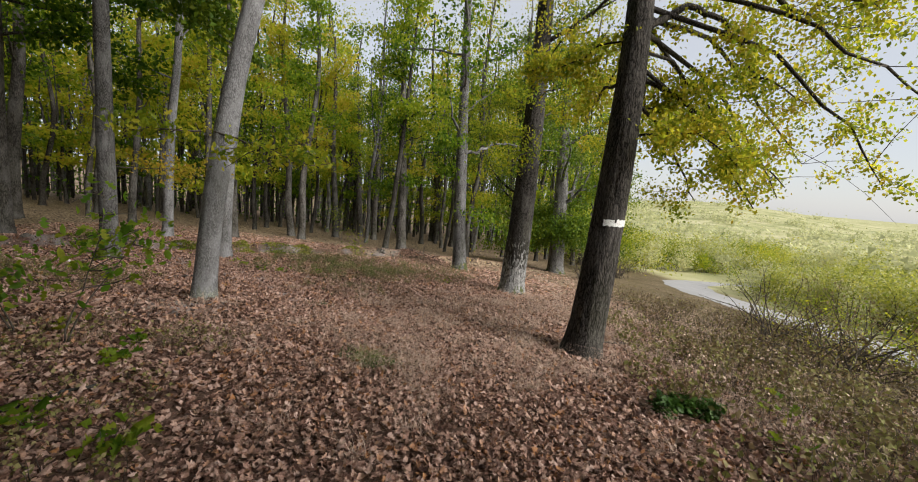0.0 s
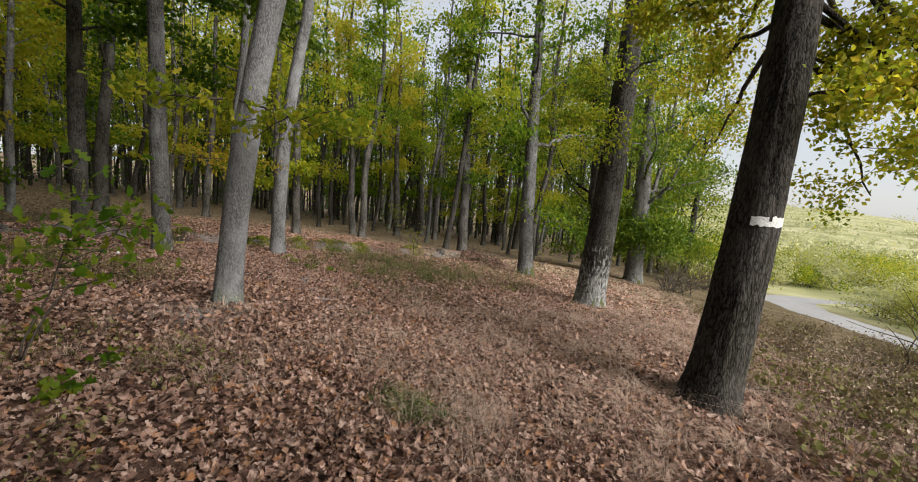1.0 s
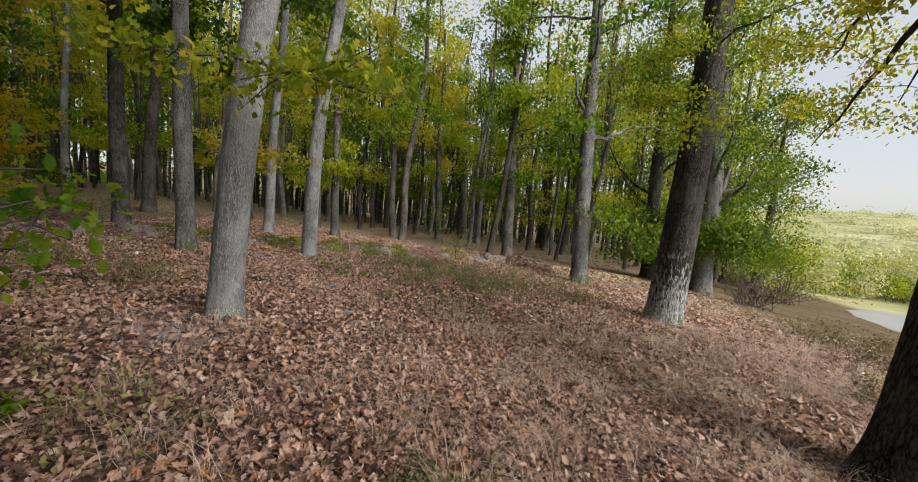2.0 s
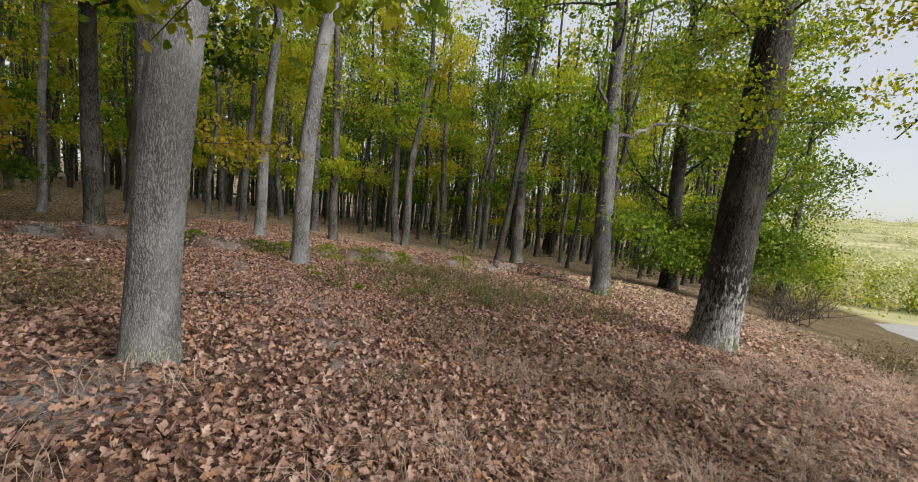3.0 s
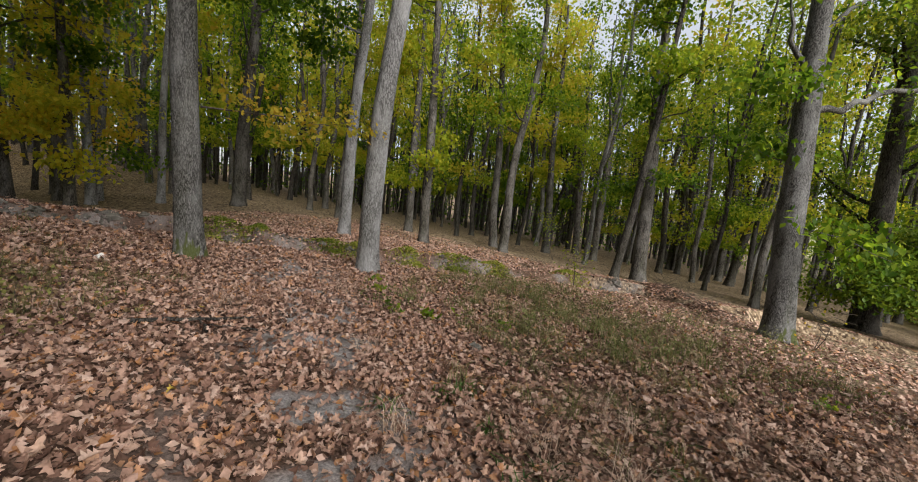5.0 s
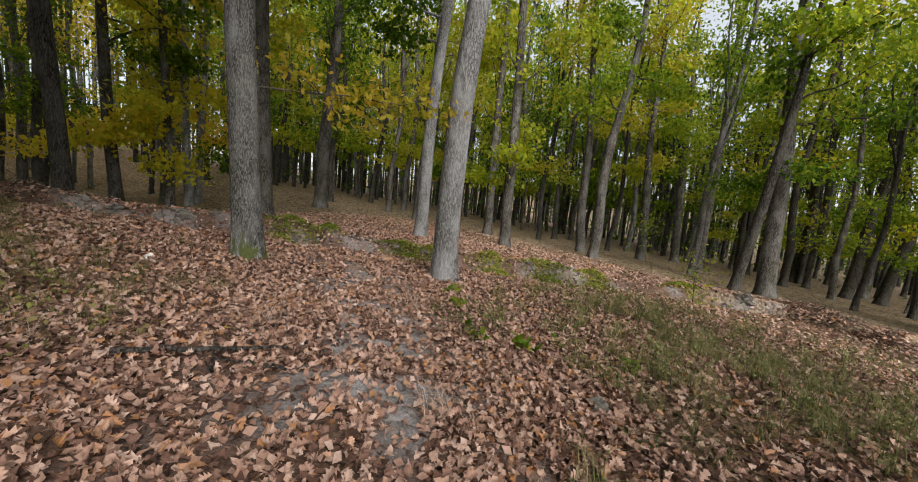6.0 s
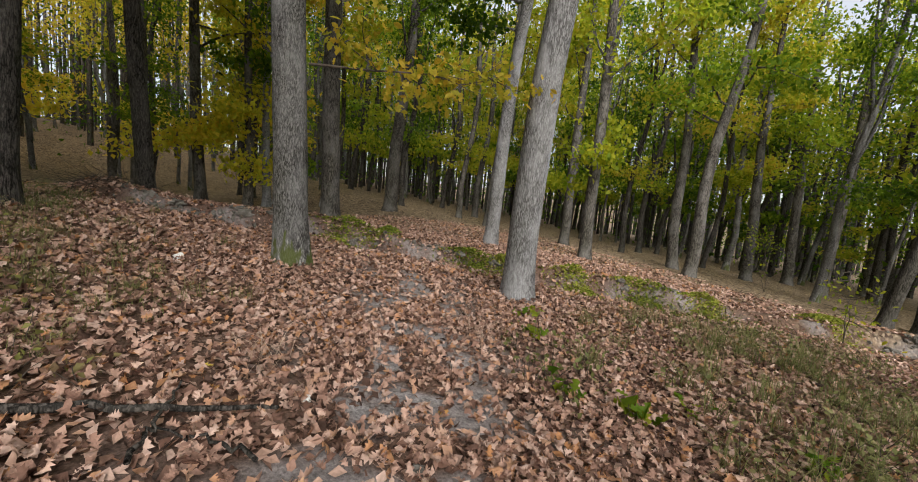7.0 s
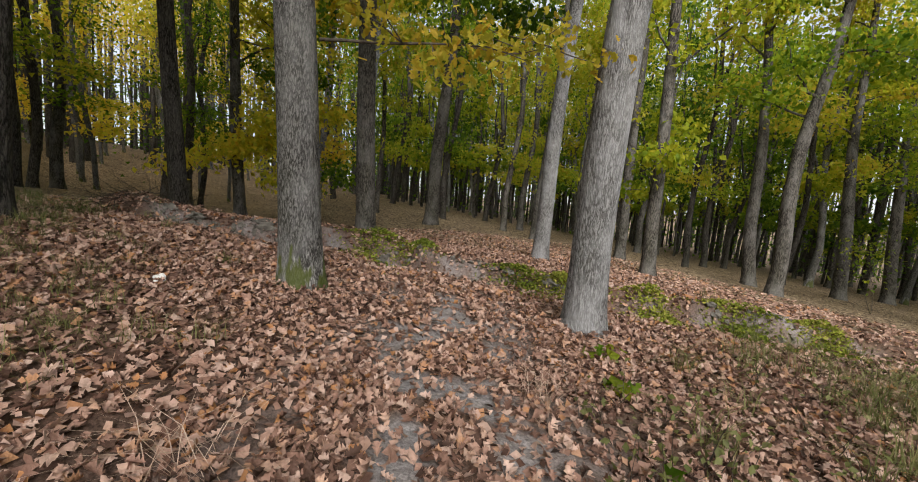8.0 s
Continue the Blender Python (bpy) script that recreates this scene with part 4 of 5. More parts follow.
tufts("green_grass", "grey-green grass tufts along the foot of the bank", "grass", GRASS,
      [(-3.0, 11.8, 0.7, 0.9, 560, 0.28, 0.006), (-2.2, 13.4, 0.9, 1.1, 1200, 0.34, 0.007), (-5.2, 15.0, 1.3, 1.2, 2200, 0.32, 0.007), (-4.4, 12.6, 0.8, 1.1, 1000, 0.28, 0.006),
       (-0.8, 4.2, 0.16, 0.12, 260, 0.20, 0.007), (-12.5, 5.6, 1.6, 1.2, 4200, 0.22, 0.006), (-9.6, 6.8, 1.2, 0.8, 2600, 0.20, 0.005), (-2.6, 10.4, 0.8, 1.0, 420, 0.20, 0.005),
       (-15.0, 5.0, 1.6, 1.6, 3000, 0.22, 0.007), (-7.8, 8.0, 0.5, 0.5, 700, 0.16, 0.004)], 42)

tufts("green_herbs", "low fresh green herbs in the dry grass", "herbs", DARK_HERB,
      [(-0.85, 4.2, 0.14, 0.09, 260, 0.14, 0.012), (-2.6, 6.9, 0.12, 0.1, 60, 0.10, 0.01), (-3.6, 9.6, 0.5, 0.5, 160, 0.10, 0.012), (-2.6, 8.9, 0.4, 0.6, 160, 0.10, 0.012)], 43)


def weeds(name, label, mat, seed, low, high, count, tall, size, inside):
    """Bushy herbs: wiry stems with small leaves."""
    rng = np.random.default_rng(seed)
    g, l = Geo(), Geo()
    holder = thing(name, 0, 0, 0, label, "undergrowth", kind="stuff")
    x, y = rng.uniform(low[0], high[0], count), rng.uniform(low[1], high[1], count)
    ok = inside(x, y)
    base = on_ground(x[ok], y[ok])
    for b in base:
        for _ in range(3):
            h = tall * rng.uniform(0.5, 1.2)
            li = limb_line(b + np.append(rng.normal(0, 0.06, 2), -0.02), rng.uniform(0, 6.3), rng.uniform(0.8, 1.5), h, rng, 0.0, 4)
            tube(g, li, np.linspace(0.004, 0.0015, 4), 3, cap=False)
            k = rng.integers(5, 10)
            scatter(l, li[rng.integers(1, 4, k)] + rng.normal(0, 0.05, (k, 3)), size * rng.uniform(0.6, 1.3, k), DIAMOND, rng, 0.7)
    part("stems", g.mesh("stems", TWIG), holder, kind="stuff")
    part("leaves", l.mesh("leaves", mat), holder, kind="stuff")


weeds("bank_weeds", "tangled brown-green weeds on the bank down to the road", WEED, 51, (2.6, -3.0), (13, 17), 3100, 0.60, 0.06,
      lambda x, y: (x > 3.6 + 0.16 * (y - 4) + 0.9 * bumpy(x, y, 2.1, 7.0)) & (bumpy(x, y, 1.9, 2.0) > 0.42))
weeds("bank_undergrowth", "dense tangle of olive and brown weeds beside the walk", WEED, 54, (2.2, -3.0), (7.5, 9.5), 1500, 0.55, 0.075,
      lambda x, y: (x > 2.4 + 0.16 * (y - 4) + 1.6 * bumpy(x, y, 1.7, 3.0)) & (bumpy(x, y, 2.6, 5.0) > 0.5))
weeds("dry_stalks", "wiry dry stalks and withered leaves among the weeds", STRAW, 55, (2.4, 0.3), (9.0, 13), 700, 0.55, 0.045,
      lambda x, y: (x > 3.0 + 0.16 * (y - 4) + 0.9 * bumpy(x, y, 2.1, 7.0)) & (bumpy(x, y, 2.2, 9.0) > 0.4))
weeds("slope_weeds", "low brown and olive weeds over the leaves", WEED, 52, (-15, 3.2), (-6, 8.4), 1150, 0.20, 0.045, lambda x, y: (y < 7.9 + 0.22 * (x + 7)) & (bumpy(x, y, 1.9, 4.0) > 0.36))
weeds("seedling_weeds", "low brown weeds round the seedlings", WEED, 56, (-5.2, 0.6), (-1.7, 4.4), 240, 0.18, 0.045, lambda x, y: (x < -1.6 - 0.3 * (y - 1)) & (bumpy(x, y, 2.3, 6.0) > 0.4))
weeds("ledge_weeds", "low green weeds below the bank", GRASS, 53, (-6.5, 10.5), (0.5, 19), 300, 0.32, 0.045, lambda x, y: np.abs((y - 14.5) - 0.3 * (x + 3)) < 3.2)


def seedling(x, y, tall, seed, label, mat=None, leaves=12, leaf=0.13):
    rng = np.random.default_rng(seed)
    ob = thing("oak_seedling", x, y, float(ground_z(x, y)), label, "seedling", "seedlings")
    g, l = Geo(), Geo()
    ends = []
    for _ in range(max(2, leaves // 7)):
        li = limb_line((0, 0, -0.02), rng.uniform(0, 6.3), rng.uniform(1.0, 1.5), tall * rng.uniform(0.7, 1.1), rng, 0, 5)
        tube(g, li, np.linspace(0.005, 0.002, 5), 4, cap=False)
        ends.append(li[2:])
    ends = np.concatenate(ends)
    k = rng.integers(0, 4, leaves)
    p = ends[rng.integers(0, len(ends), leaves)] + rng.normal(0, leaf * 0.55, (leaves, 3)) * np.array([1, 1, 0.45])
    for i, shape in enumerate(OAK):
        s = k == i
        scatter(l, p[s], leaf * rng.uniform(0.6, 1.15, s.sum()), shape, rng, 0.4)
    part("stem", g.mesh("stem", TWIG), ob)
    part("foliage", l.mesh("foliage", mat or LEAF_FRESH), ob)


seedling(-5.6, 10.7, 0.13, 61, "small yellow-green oak seedling in the leaves")
seedling(-7.1, 12.0, 0.12, 62, "small green oak seedling below the bank")
seedling(-6.6, 11.5, 0.12, 63, "small green oak seedling below the bank", leaves=9)
seedling(-5.2, 10.95, 0.14, 64, "green oak seedling in the leaves", leaves=14)
seedling(-5.1, 11.6, 0.16, 65, "spindly green seedling beside grass", leaves=12, leaf=0.09)
seedling(-4.3, 11.6, 0.22, 66, "leafy green sprout beside grass", leaves=26, leaf=0.07)
seedling(-2.9, 1.95, 0.28, 67, "oak seedling with green and yellow leaves", leaves=18)
seedling(-2.1, 1.75, 0.26, 68, "bushy bright green oak seedling", leaves=24)
seedling(-3.25, 3.15, 0.22, 69, "oak seedling with yellow-green leaves", leaves=16)
seedling(-3.45, 3.6, 0.20, 70, "oak seedling with yellow leaves", leaves=12)
seedling(-4.5, 3.8, 0.18, 71, "small yellow oak seedling", leaves=8)
seedling(4.4, 4.3, 0.45, 72, "green seedling among the weeds", leaves=12, leaf=0.15)
seedling(3.75, 3.2, 0.35, 73, "yellow-green seedling among the weeds", leaves=9, leaf=0.15)
for hx, hy, hs in ((2.8, 3.9, 74), (3.1, 4.05, 77), (3.35, 3.95, 78)):
    seedling(hx, hy, 0.24, hs, "dense dark green herb clump", DARK_HERB, leaves=210, leaf=0.09)
seedling(-0.8, 4.25, 0.10, 75, "low green herb tuft in dry grass", leaves=30, leaf=0.06)
seedling(-0.4, 13.0, 0.25, 76, "yellow-green sprout under the trees", leaves=12, leaf=0.10)


def sapling(x, y, tall, seed, label, leaves, mat, leaf=0.13, spread=0.22, stems=2):
    rng = np.random.default_rng(seed)
    ob = thing("sapling", x, y, float(ground_z(x, y)), label, "sapling", "saplings")
    lines = []
    for _ in range(stems):
        li = limb_line((0, 0, -0.05), rng.uniform(0, 6.3), rng.uniform(1.1, 1.45), tall * rng.uniform(0.8, 1.05), rng, 0.0, 9)
        g = Geo()
        tube(g, li, np.linspace(0.012, 0.003, 9), 5, cap=False)
        lines.append(li)
        part("stem", g.mesh("stem", TWIG), ob)
    tw = Twigs()
    crown = crown_from([l[2:] for l in lines], rng, leaves, leaf, [SIMPLE, OAK[0], OAK[3]], tw, spread, 0.6)
    tw.put(ob)
    part("foliage", crown.mesh("foliage", mat), ob)


sapling(-4.1, 3.4, 1.8, 81, "oak sapling with large green and yellow leaves", 230, LEAF_FRESH, 0.12)
sapling(-4.9, 3.6, 1.2, 82, "leafy oak sapling in the shade", 120, LEAF_FRESH, 0.11)
sapling(-5.1, 18.6, 1.6, 83, "spindly sapling with few yellow leaves", 90, LEAF_EDGE, 0.09)
sapling(-8.6, 27.5, 2.6, 84, "sapling with pale yellow leaves under the trees", 220, LEAF_EDGE, 0.12, 0.3)
sapling(0.6, 18.6, 1.2, 85, "bare crooked sapling at a trunk's foot", 10, LEAF_ORANGE, 0.08)


def shrub(x, y, tall, wide, seed, label, mat, leaves, leaf=0.07, stems=12, name="shrub"):
    """A thicket: arching stems from one root, with leaves on their outer parts."""
    rng = np.random.default_rng(seed)
    ob = thing(name, x, y, float(ground_z(x, y)), label, "shrub", "shrubs by the road")
    lines = []
    for _ in range(stems):
        g = Geo()
        li = limb_line(np.append(rng.normal(0, wide * 0.15, 2), -0.05), rng.uniform(0, 6.3), rng.uniform(0.7, 1.4), math.hypot(tall, wide * 0.5) * rng.uniform(0.7, 1.15), rng, -0.10, 8)
        tube(g, li, np.linspace(0.016 + 0.004 * tall, 0.004, 8), 4, cap=False)
        lines.append(li)
        part("stem", g.mesh("stem", TWIG), ob)
    crown = crown_from([l[1:] for l in lines], rng, leaves, leaf, SPLIT if leaf > 0.1 else DIAMOND, None, 0.09 * wide, 0.8, 0.7)
    part("foliage", crown.mesh("foliage", mat), ob)


shrub(8.2, 9.8, 2.0, 2.0, 91, "arching bare bramble beside the road", WEED, 260, 0.06, 12)
shrub(9.6, 8.4, 1.7, 2.2, 92, "thin bare shrub with few leaves", WEED, 800, 0.07, 16)
shrub(10.8, 7.2, 1.9, 2.2, 93, "thorny shrub with yellow-green leaves", LEAF_EDGE, 1000, 0.075, 16)
shrub(9.0, 6.2, 1.3, 2.0, 94, "brown tangled shrub on the bank", WEED, 800, 0.07, 16)
shrub(12.6, 9.0, 2.3, 2.6, 95, "yellow-green shrub at the roadside", LEAF_EDGE, 1600, 0.085, 16)
shrub(10.4, 10.8, 1.9, 2.2, 81, "thin bare shrub above the road", WEED, 700, 0.07, 18)
shrub(11.6, 12.4, 1.8, 2.4, 82, "bushy yellowing shrub above the road", LEAF_EDGE, 900, 0.08, 14)
shrub(12.4, 6.0, 2.0, 2.6, 83, "bushy green shrub above the road", LEAF_FRESH, 900, 0.08, 14)
shrub(7.6, 7.4, 1.2, 1.8, 84, "low brown shrub in the weeds", WEED, 700, 0.06, 16)
shrub(10.6, 12.9, 2.0, 3.4, 86, "bare bramble of dark arching stems above the road", WEED, 90, 0.06, 11)
shrub(9.6, 9.2, 2.0, 1.6, 87, "thin upright shrub with a few yellowing leaves", LEAF_EDGE, 420, 0.07, 14)
shrub(8.6, 7.9, 1.8, 1.5, 88, "thin upright shrub of bare stems", WEED, 240, 0.06, 14)
shrub(9.8, 29.5, 2.0, 3.2, 96, "dark bramble thicket under the last oaks", WEED, 500, 0.07, 44)
shrub(12.0, 31.5, 2.2, 3.2, 97, "dark bramble thicket beside the road", WEED, 500, 0.07, 40)
shrub(7.6, 24.0, 1.6, 2.6, 98, "dark bramble at an oak's foot", WEED, 400, 0.07, 40)


# ---- road and open land ----
GRAVEL = Nodes("pale_gravel")
GRAVEL = GRAVEL.finish(GRAVEL.mix(0.5, GRAVEL.ramp(GRAVEL.noise(GRAVEL.coords(), 30.0, 6.0, 0.8), (0.3, (0.22, 0.215, 0.21)), (0.7, (0.40, 0.39, 0.38))),
                                  GRAVEL.ramp(GRAVEL.noise(GRAVEL.coords(), 0.8, 4.0), (0.3, (0.26, 0.255, 0.25)), (0.7, (0.38, 0.37, 0.36)))), 0.95)


def road():
    way = [(13.5, -30), (14.2, -5), (15.2, 8), (17.2, 20), (17.8, 28), (18.6, 33), (22, 40), (30, 45), (45, 48)]
    ys = np.linspace(-30, 48, 120)
    cx = np.interp(ys, [w[1] for w in way], [w[0] for w in way])
    cx = np.convolve(np.pad(cx, 4, mode="edge"), np.ones(9) / 9, "valid")
    across = np.linspace(-1, 1, 9)
    half = 2.1
    x = cx[:, None] + across[None] * half + 0.12 * np.sin(ys * 1.3)[:, None] * np.abs(across)[None]
    y = ys[:, None] + 0 * across[None]
    z = ground_z(x, y) + 0.05 - 0.06 * across[None] ** 4 + 0.02
    g = Geo()
    i, j = np.meshgrid(np.arange(len(ys) - 1), np.arange(8), indexing="ij")
    g.add(np.stack([x, y, z], -1), np.stack([i * 9 + j, i * 9 + j + 1, (i + 1) * 9 + j + 1, (i + 1) * 9 + j], -1).reshape(-1, 4))
    whole("road", g.mesh("road", GRAVEL), "pale gravel track beyond the wood's edge", "road", "structure")


road()
rng = np.random.default_rng(66)
for k in range(36):
    hx, hy = rng.uniform(19, 62), rng.uniform(14, 80)
    if hx < 21.5 + (4 if hy > 30 else 0) and hy < 44:
        continue
    shrub(hx, hy, rng.uniform(2.6, 4.6), rng.uniform(4, 6.5), 300 + k, ("yellow-green bush beyond the road, paled for haze", "pale greyish bush beyond the road")[k % 4 != 0], (HAZY, HEDGE, HEDGE, LEAF_EDGE)[k % 4], 2600, 0.24, 9)

for k in range(34):
    hy = 2 + 1.35 * k
    hx = 20.5 + 0.14 * hy + rng.uniform(0, 3.5) + (6 if hy > 36 else 0)
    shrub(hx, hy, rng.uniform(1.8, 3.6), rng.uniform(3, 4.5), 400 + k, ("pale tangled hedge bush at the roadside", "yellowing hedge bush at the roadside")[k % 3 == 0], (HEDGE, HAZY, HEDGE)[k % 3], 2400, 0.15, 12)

for k in range(30):
    hx, hy = (rng.uniform(13.5, 19), rng.uniform(40, 58)) if k < 12 else (rng.uniform(20, 50), rng.uniform(51, 72))
    shrub(hx, hy, rng.uniform(2.8, 4.8), rng.uniform(4, 6.5), 500 + k, ("yellow-green bush at the bend of the road", "greyish bush at the bend of the road")[k % 4 == 3], (HEDGE, LEAF_EDGE, HEDGE, HAZY)[k % 4], 2000, 0.24, 9)


def far_hedges():
    """Rows of bushes on the slopes across the valley."""
    rng = np.random.default_rng(71)
    g = Geo()
    for _ in range(300):
        a, d = rng.uniform(-0.3, 1.3), 60 + 380 * rng.random() ** 1.3
        cx, cy = d * math.cos(a), d * math.sin(a)
        if cx < 40 + 0.1 * cy:
            continue
        m = 160
        p = on_ground(cx + rng.normal(0, 3.2, m), cy + rng.normal(0, 3.2, m)) + np.stack([np.zeros(m), np.zeros(m), np.abs(rng.normal(0, 2.2, m))], -1)
        scatter(g, p, rng.uniform(0.6, 1.4, m), SPLIT, rng, 0.7)
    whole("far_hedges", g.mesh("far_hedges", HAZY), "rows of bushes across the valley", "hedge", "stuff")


far_hedges()


# ---- the bank: stones, moss, dead wood ----
STONE = Nodes("pale_stone")
_v = STONE.coords()
STONE = STONE.finish(STONE.ramp(STONE.noise(_v, 7.0, 8.0, 0.7), (0.3, (0.06, 0.052, 0.042)), (0.55, (0.17, 0.155, 0.135)), (0.75, (0.32, 0.30, 0.275))), 0.9, STONE.bump(STONE.noise(_v, 25.0, 6.0, 0.7), 0.7, 0.02))


def lump(size, seed, rough=0.75, segs=12, rings=8):
    """A broken, rounded stone of that size (x, y, z)."""
    g = Geo()
    th, ph = np.meshgrid(np.linspace(0, math.pi, rings), np.linspace(0, 2 * math.pi, segs, endpoint=False), indexing="ij")
    v = np.stack([np.sin(th) * np.cos(ph), np.sin(th) * np.sin(ph), np.cos(th)], -1)
    k = np.array([[1 + rough * noise.noise(Vector(v[i, j]) * 1.6 + Vector((seed * 3.1, 0, 0))) + 0.4 * rough * noise.noise(Vector(v[i, j]) * 4 + Vector((0, seed * 1.7, 0))) for j in range(segs)] for i in range(rings)])
    i, j = np.meshgrid(np.arange(rings - 1), np.arange(segs), indexing="ij")
    n = (j + 1) % segs
    g.add((v * k[..., None] * np.array(size) / 2).reshape(-1, 3), np.stack([i * segs + j, (i + 1) * segs + j, (i + 1) * segs + n, i * segs + n], -1).reshape(-1, 4))
    return g


def stone(x, y, size, seed, label="weathered pale stone in the bank", mat=None, sink=0.3, name="stone"):
    ob = whole(name, lump(size, seed).mesh(name, mat or STONE, name == "stone"), label, name, at=(x, y, float(ground_z(x, y)) + size[2] * (0.5 - sink)), group="stones" if name == "stone" else "")
    ob.rotation_euler = (0, 0, seed * 1.3)


def rubble():
    """Small stones and clods that have slid from the face of the bank."""
    rng = np.random.default_rng(5)
    base = lump((1, 1, 1), 3, 0.9, 6, 4)
    v, f = base.v[0], base.f[0]
    g = Geo()
    for _ in range(380):
        c, w = SLIPS[rng.integers(0, len(SLIPS))]
        s = rng.normal(c, w * 0.9)
        run = 0.0
        for (ax, ay), (bx, by) in zip(LEDGE[:-1], LEDGE[1:]):
            size = math.hypot(bx - ax, by - ay)
            if run + size > s:
                q = (s - run) / size
                px, py = ax + (bx - ax) * q + rng.normal(0, 0.16), ay + (by - ay) * q + rng.normal(0, 0.16)
                turn = np.array(Euler(rng.uniform(0, 6, 3)).to_matrix())
                g.add((v * rng.uniform(0.03, 0.11) * rng.uniform(0.6, 1.3, 3)) @ turn.T + np.array([px, py, float(ground_z(px, py)) + 0.01]), f)
                break
            run += size
    whole("bank_rubble", g.mesh("bank_rubble", STONE, True), "loose grey stones and clods below the bank", "rubble", "stuff")


rubble()
WHITE = Nodes("white_limestone")
WHITE = WHITE.finish(WHITE.ramp(WHITE.noise(WHITE.coords(), 20.0, 5.0), (0.3, (0.5, 0.48, 0.45)), (0.6, (0.78, 0.77, 0.74))), 0.85)
stone(-9.3, 8.63, (0.12, 0.085, 0.08), 1, "small white stone on dead leaves", WHITE, 0.1)
stone(-6.05, 8.95, (0.07, 0.06, 0.05), 2, "small pale pebble on the path", WHITE)
stone(-5.3, 9.2, (0.10, 0.08, 0.04), 3, "flat grey pebble on the path")
stone(-4.15, 10.45, (0.26, 0.18, 0.10), 4, "grey stone half sunk in the leaves")
rng = np.random.default_rng(88)
for k in range(26):
    c, w = SLIPS[rng.integers(0, len(SLIPS))]
    s = rng.normal(c, w)
    run = 0.0
    for (ax, ay), (bx, by) in zip(LEDGE[:-1], LEDGE[1:]):
        size = math.hypot(bx - ax, by - ay)
        if run + size > s:
            q = (s - run) / size
            stone(ax + (bx - ax) * q + rng.normal(0, 0.15), ay + (by - ay) * q + rng.normal(0, 0.1), (rng.uniform(0.12, 0.34), rng.uniform(0.10, 0.24), rng.uniform(0.08, 0.18)), 10 + k, sink=0.45)
            break
        run += size


MOSSY = leaf_material("moss_leaf", (0.05, 0.075, 0.010), (0.15, 0.19, 0.02), (0.28, 0.30, 0.04), (0.44, 0.37, 0.10), translucent=0.2, rough=0.9)


def moss_patch(x, y, wide, seed):
    """A ragged mat of moss and tiny herbs on the lip of the bank."""
    rng = np.random.default_rng(seed)
    wide *= 1.3
    m = int(2600 * wide)
    px, py = x + rng.normal(0, wide * 0.35, m), y + rng.normal(0, wide * 0.28, m)
    g = Geo()
    scatter(g, on_ground(px, py, 0.01) + np.stack([0 * px, 0 * px, rng.uniform(0, 1, m) * 0.16 * np.exp(-((px - x) ** 2 + (py - y) ** 2) / (0.4 * wide) ** 2)], -1), rng.uniform(0.03, 0.065, m), SIMPLE, rng, 0.6)
    whole("moss_patch", g.mesh("moss_patch", MOSSY), "ragged green moss mat on the bank's lip", "moss", "stuff")


for k, (mx, my, mw) in enumerate(((-11.4, 11.5, 0.9), (-10.8, 12.1, 0.5), (-9.7, 13.2, 0.9), (-9.2, 13.6, 0.5), (-8.2, 14.5, 0.8), (-7.6, 15.75, 0.8), (-6.9, 16.8, 0.6), (-5.6, 19.4, 0.8))):
    moss_patch(mx, my, mw, 60 + k)


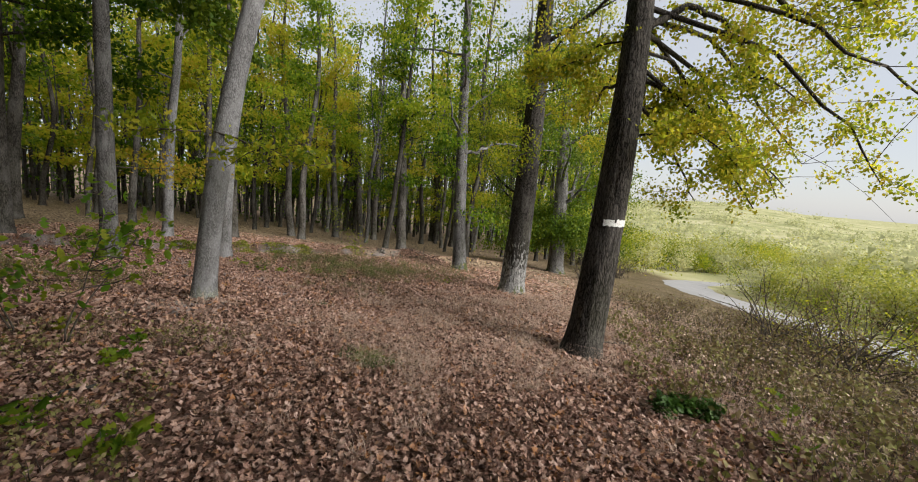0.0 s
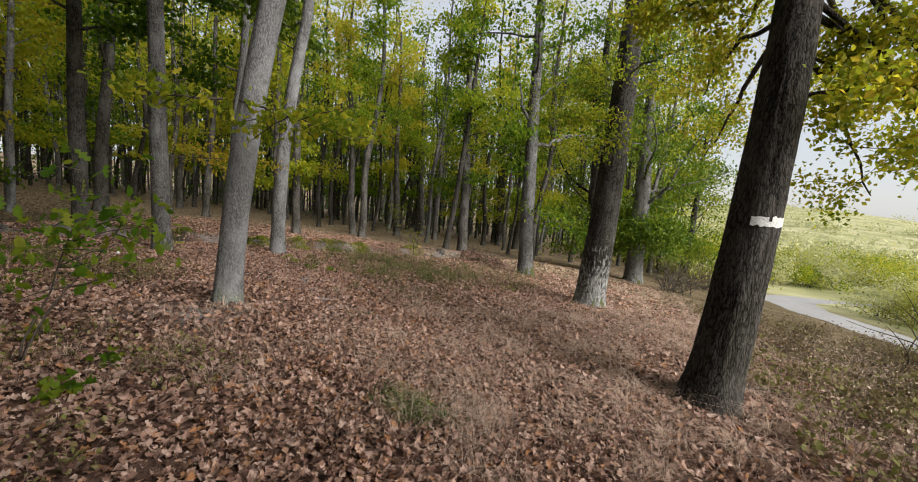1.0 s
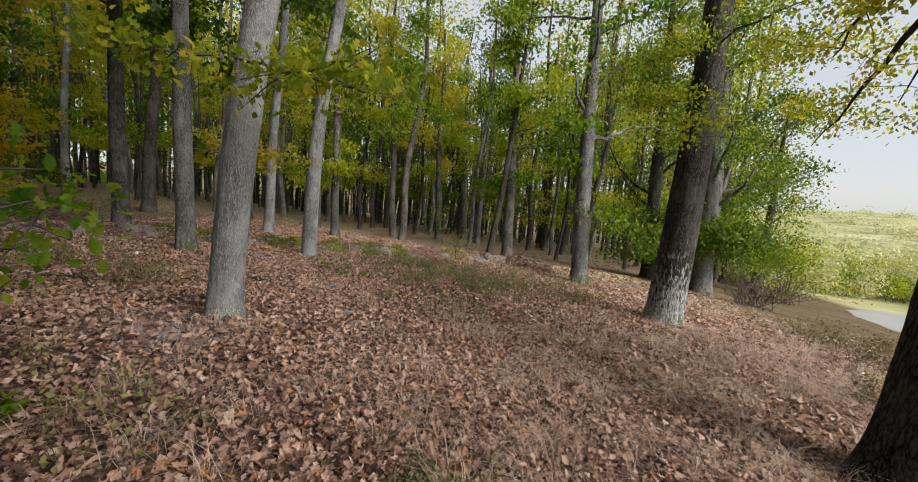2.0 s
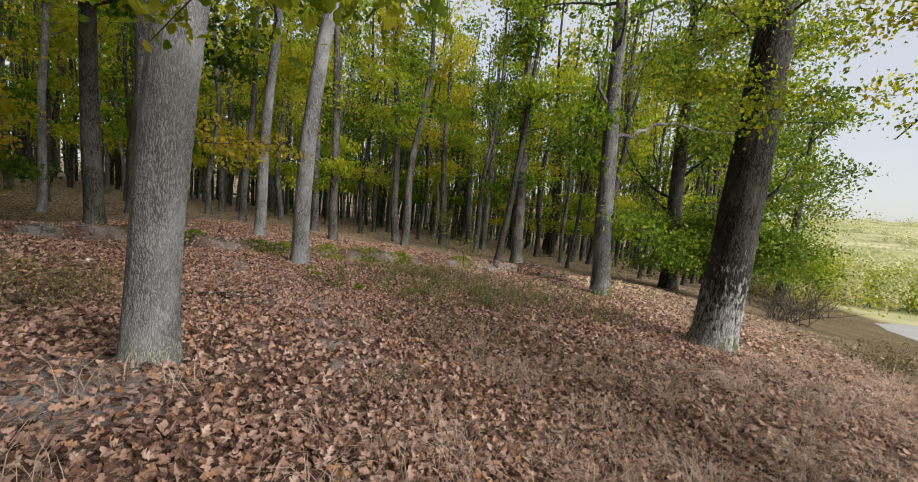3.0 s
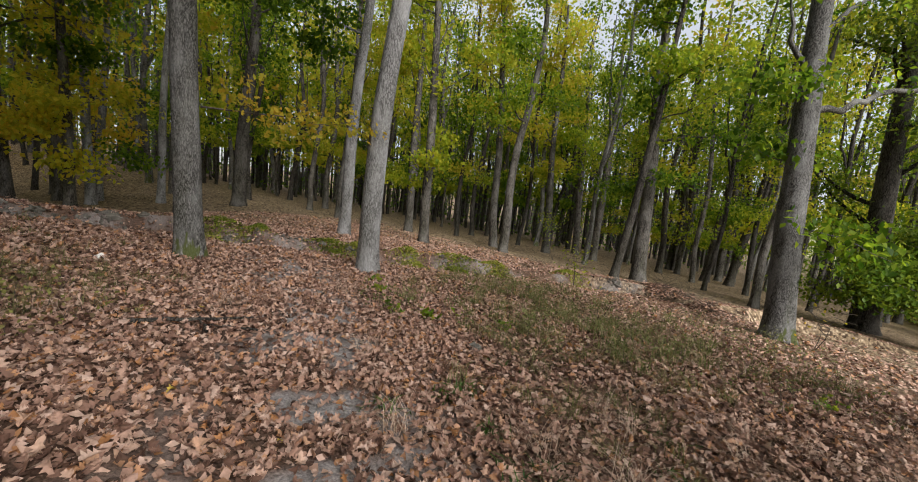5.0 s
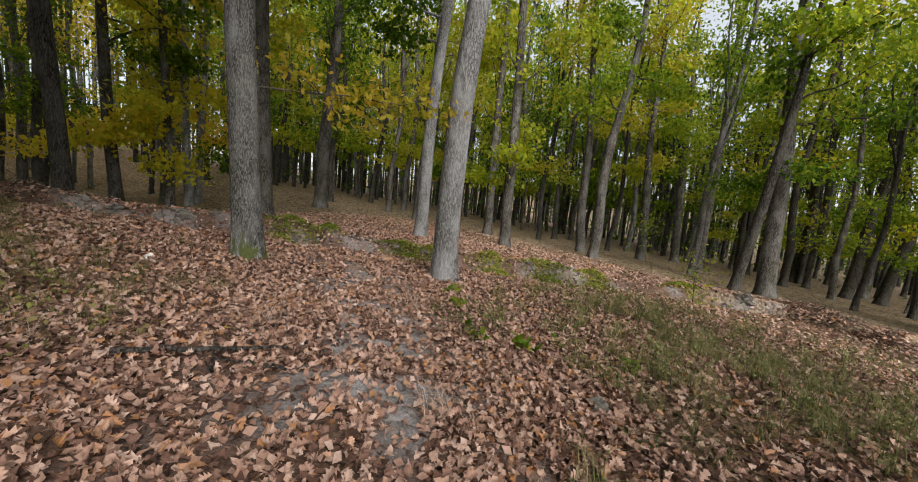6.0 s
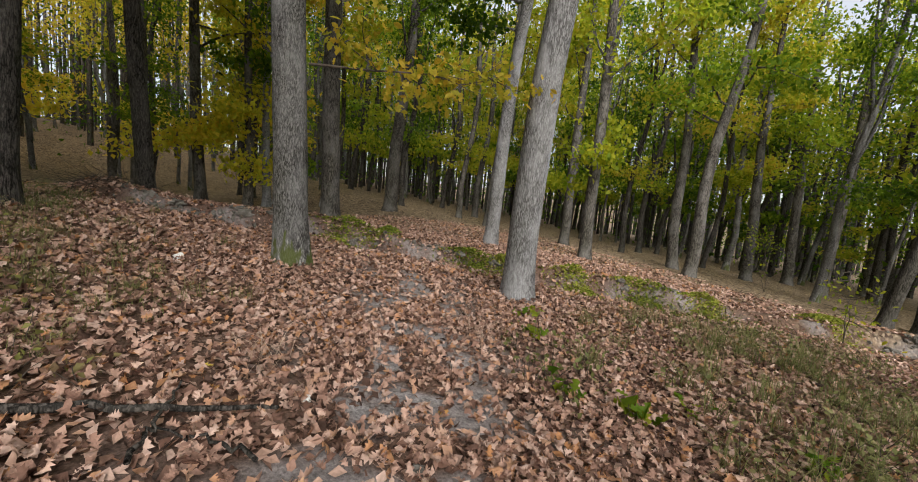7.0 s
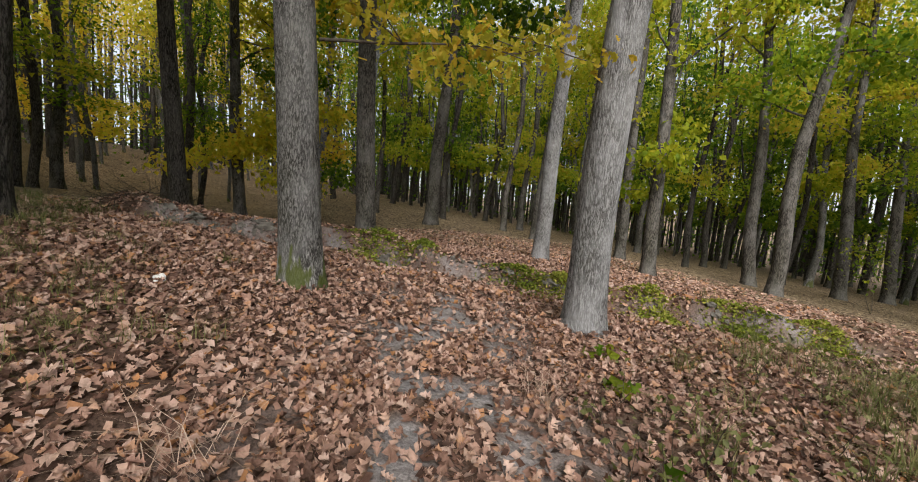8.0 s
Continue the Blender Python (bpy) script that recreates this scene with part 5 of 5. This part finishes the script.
def stick(x0, y0, x1, y1, thick, seed, label):
    rng = np.random.default_rng(seed)
    k = np.linspace(0, 1, 12)
    x, y = x0 + (x1 - x0) * k + rng.normal(0, 0.02, 12), y0 + (y1 - y0) * k + rng.normal(0, 0.02, 12)
    g = Geo()
    p = on_ground(x, y, thick + 0.045) - np.array([x0, y0, float(ground_z(x0, y0))])
    tube(g, p, thick * np.linspace(1, 0.45, 12), 8, 0.05, seed)
    whole("dead_branch", g.mesh("dead_branch", BARK_DARK), label, "branch", at=(x0, y0, float(ground_z(x0, y0))), group="dead wood")


stick(-6.2, 7.8, -5.92, 8.75, 0.022, 1, "dead grey branch lying in the leaves")
stick(-5.7, 8.2, -6.3, 8.4, 0.012, 2, "thin dead twig lying in the leaves")
stick(-5.6, 8.6, -5.9, 8.3, 0.010, 3, "thin dead twig lying in the leaves")
stick(-7.9, 5.7, -6.5, 6.6, 0.018, 4, "thin pale dead branch on the ground")
stick(2.7, 7.0, 4.0, 7.4, 0.025, 5, "dead branch lying at an oak's foot")
stick(-3.0, 2.6, -3.4, 1.6, 0.016, 6, "dead branch among seedlings")

stone(-6.1, 7.62, (0.17, 0.07, 0.03), 8, "pale split chip of bark beside a branch", WHITE, 0.0)


def brush_heap(x, y, wide, tall, seed):
    rng = np.random.default_rng(seed)
    ob = thing("brush_heap", x, y, float(ground_z(x, y)), "low heap of dead twigs and brown leaves", "brushwood")
    g, l = Geo(), Geo()
    for _ in range(150):
        p = rng.normal(0, wide * 0.3, 2)
        h = tall * math.exp(-(p @ p) / (wide * 0.4) ** 2)
        li = limb_line((p[0], p[1], h * rng.uniform(0.1, 1.0)), rng.uniform(0, 6.3), rng.normal(0, 0.3), rng.uniform(0.4, 1.0), rng, -0.03, 5)
        tube(g, li, np.linspace(0.008, 0.003, 5), 3, cap=False)
    m = 900
    p = rng.normal(0, wide * 0.3, (m, 2))
    scatter(l, np.column_stack([p, tall * np.exp(-(p ** 2).sum(1) / (wide * 0.4) ** 2) * rng.uniform(0.2, 0.9, m)]), rng.uniform(0.07, 0.12, m), OAK[0], rng, 0.5)
    part("brushwood", g.mesh("brushwood", TWIG), ob, kind="stuff")
    part("dead_leaves", l.mesh("dead_leaves", LEAF_LITTER), ob, kind="stuff")


brush_heap(-16.2, 7.8, 1.6, 0.35, 1)
brush_heap(-3.0, 21.6, 1.6, 0.3, 2)
brush_heap(-1.6, 20.8, 1.4, 0.3, 3)
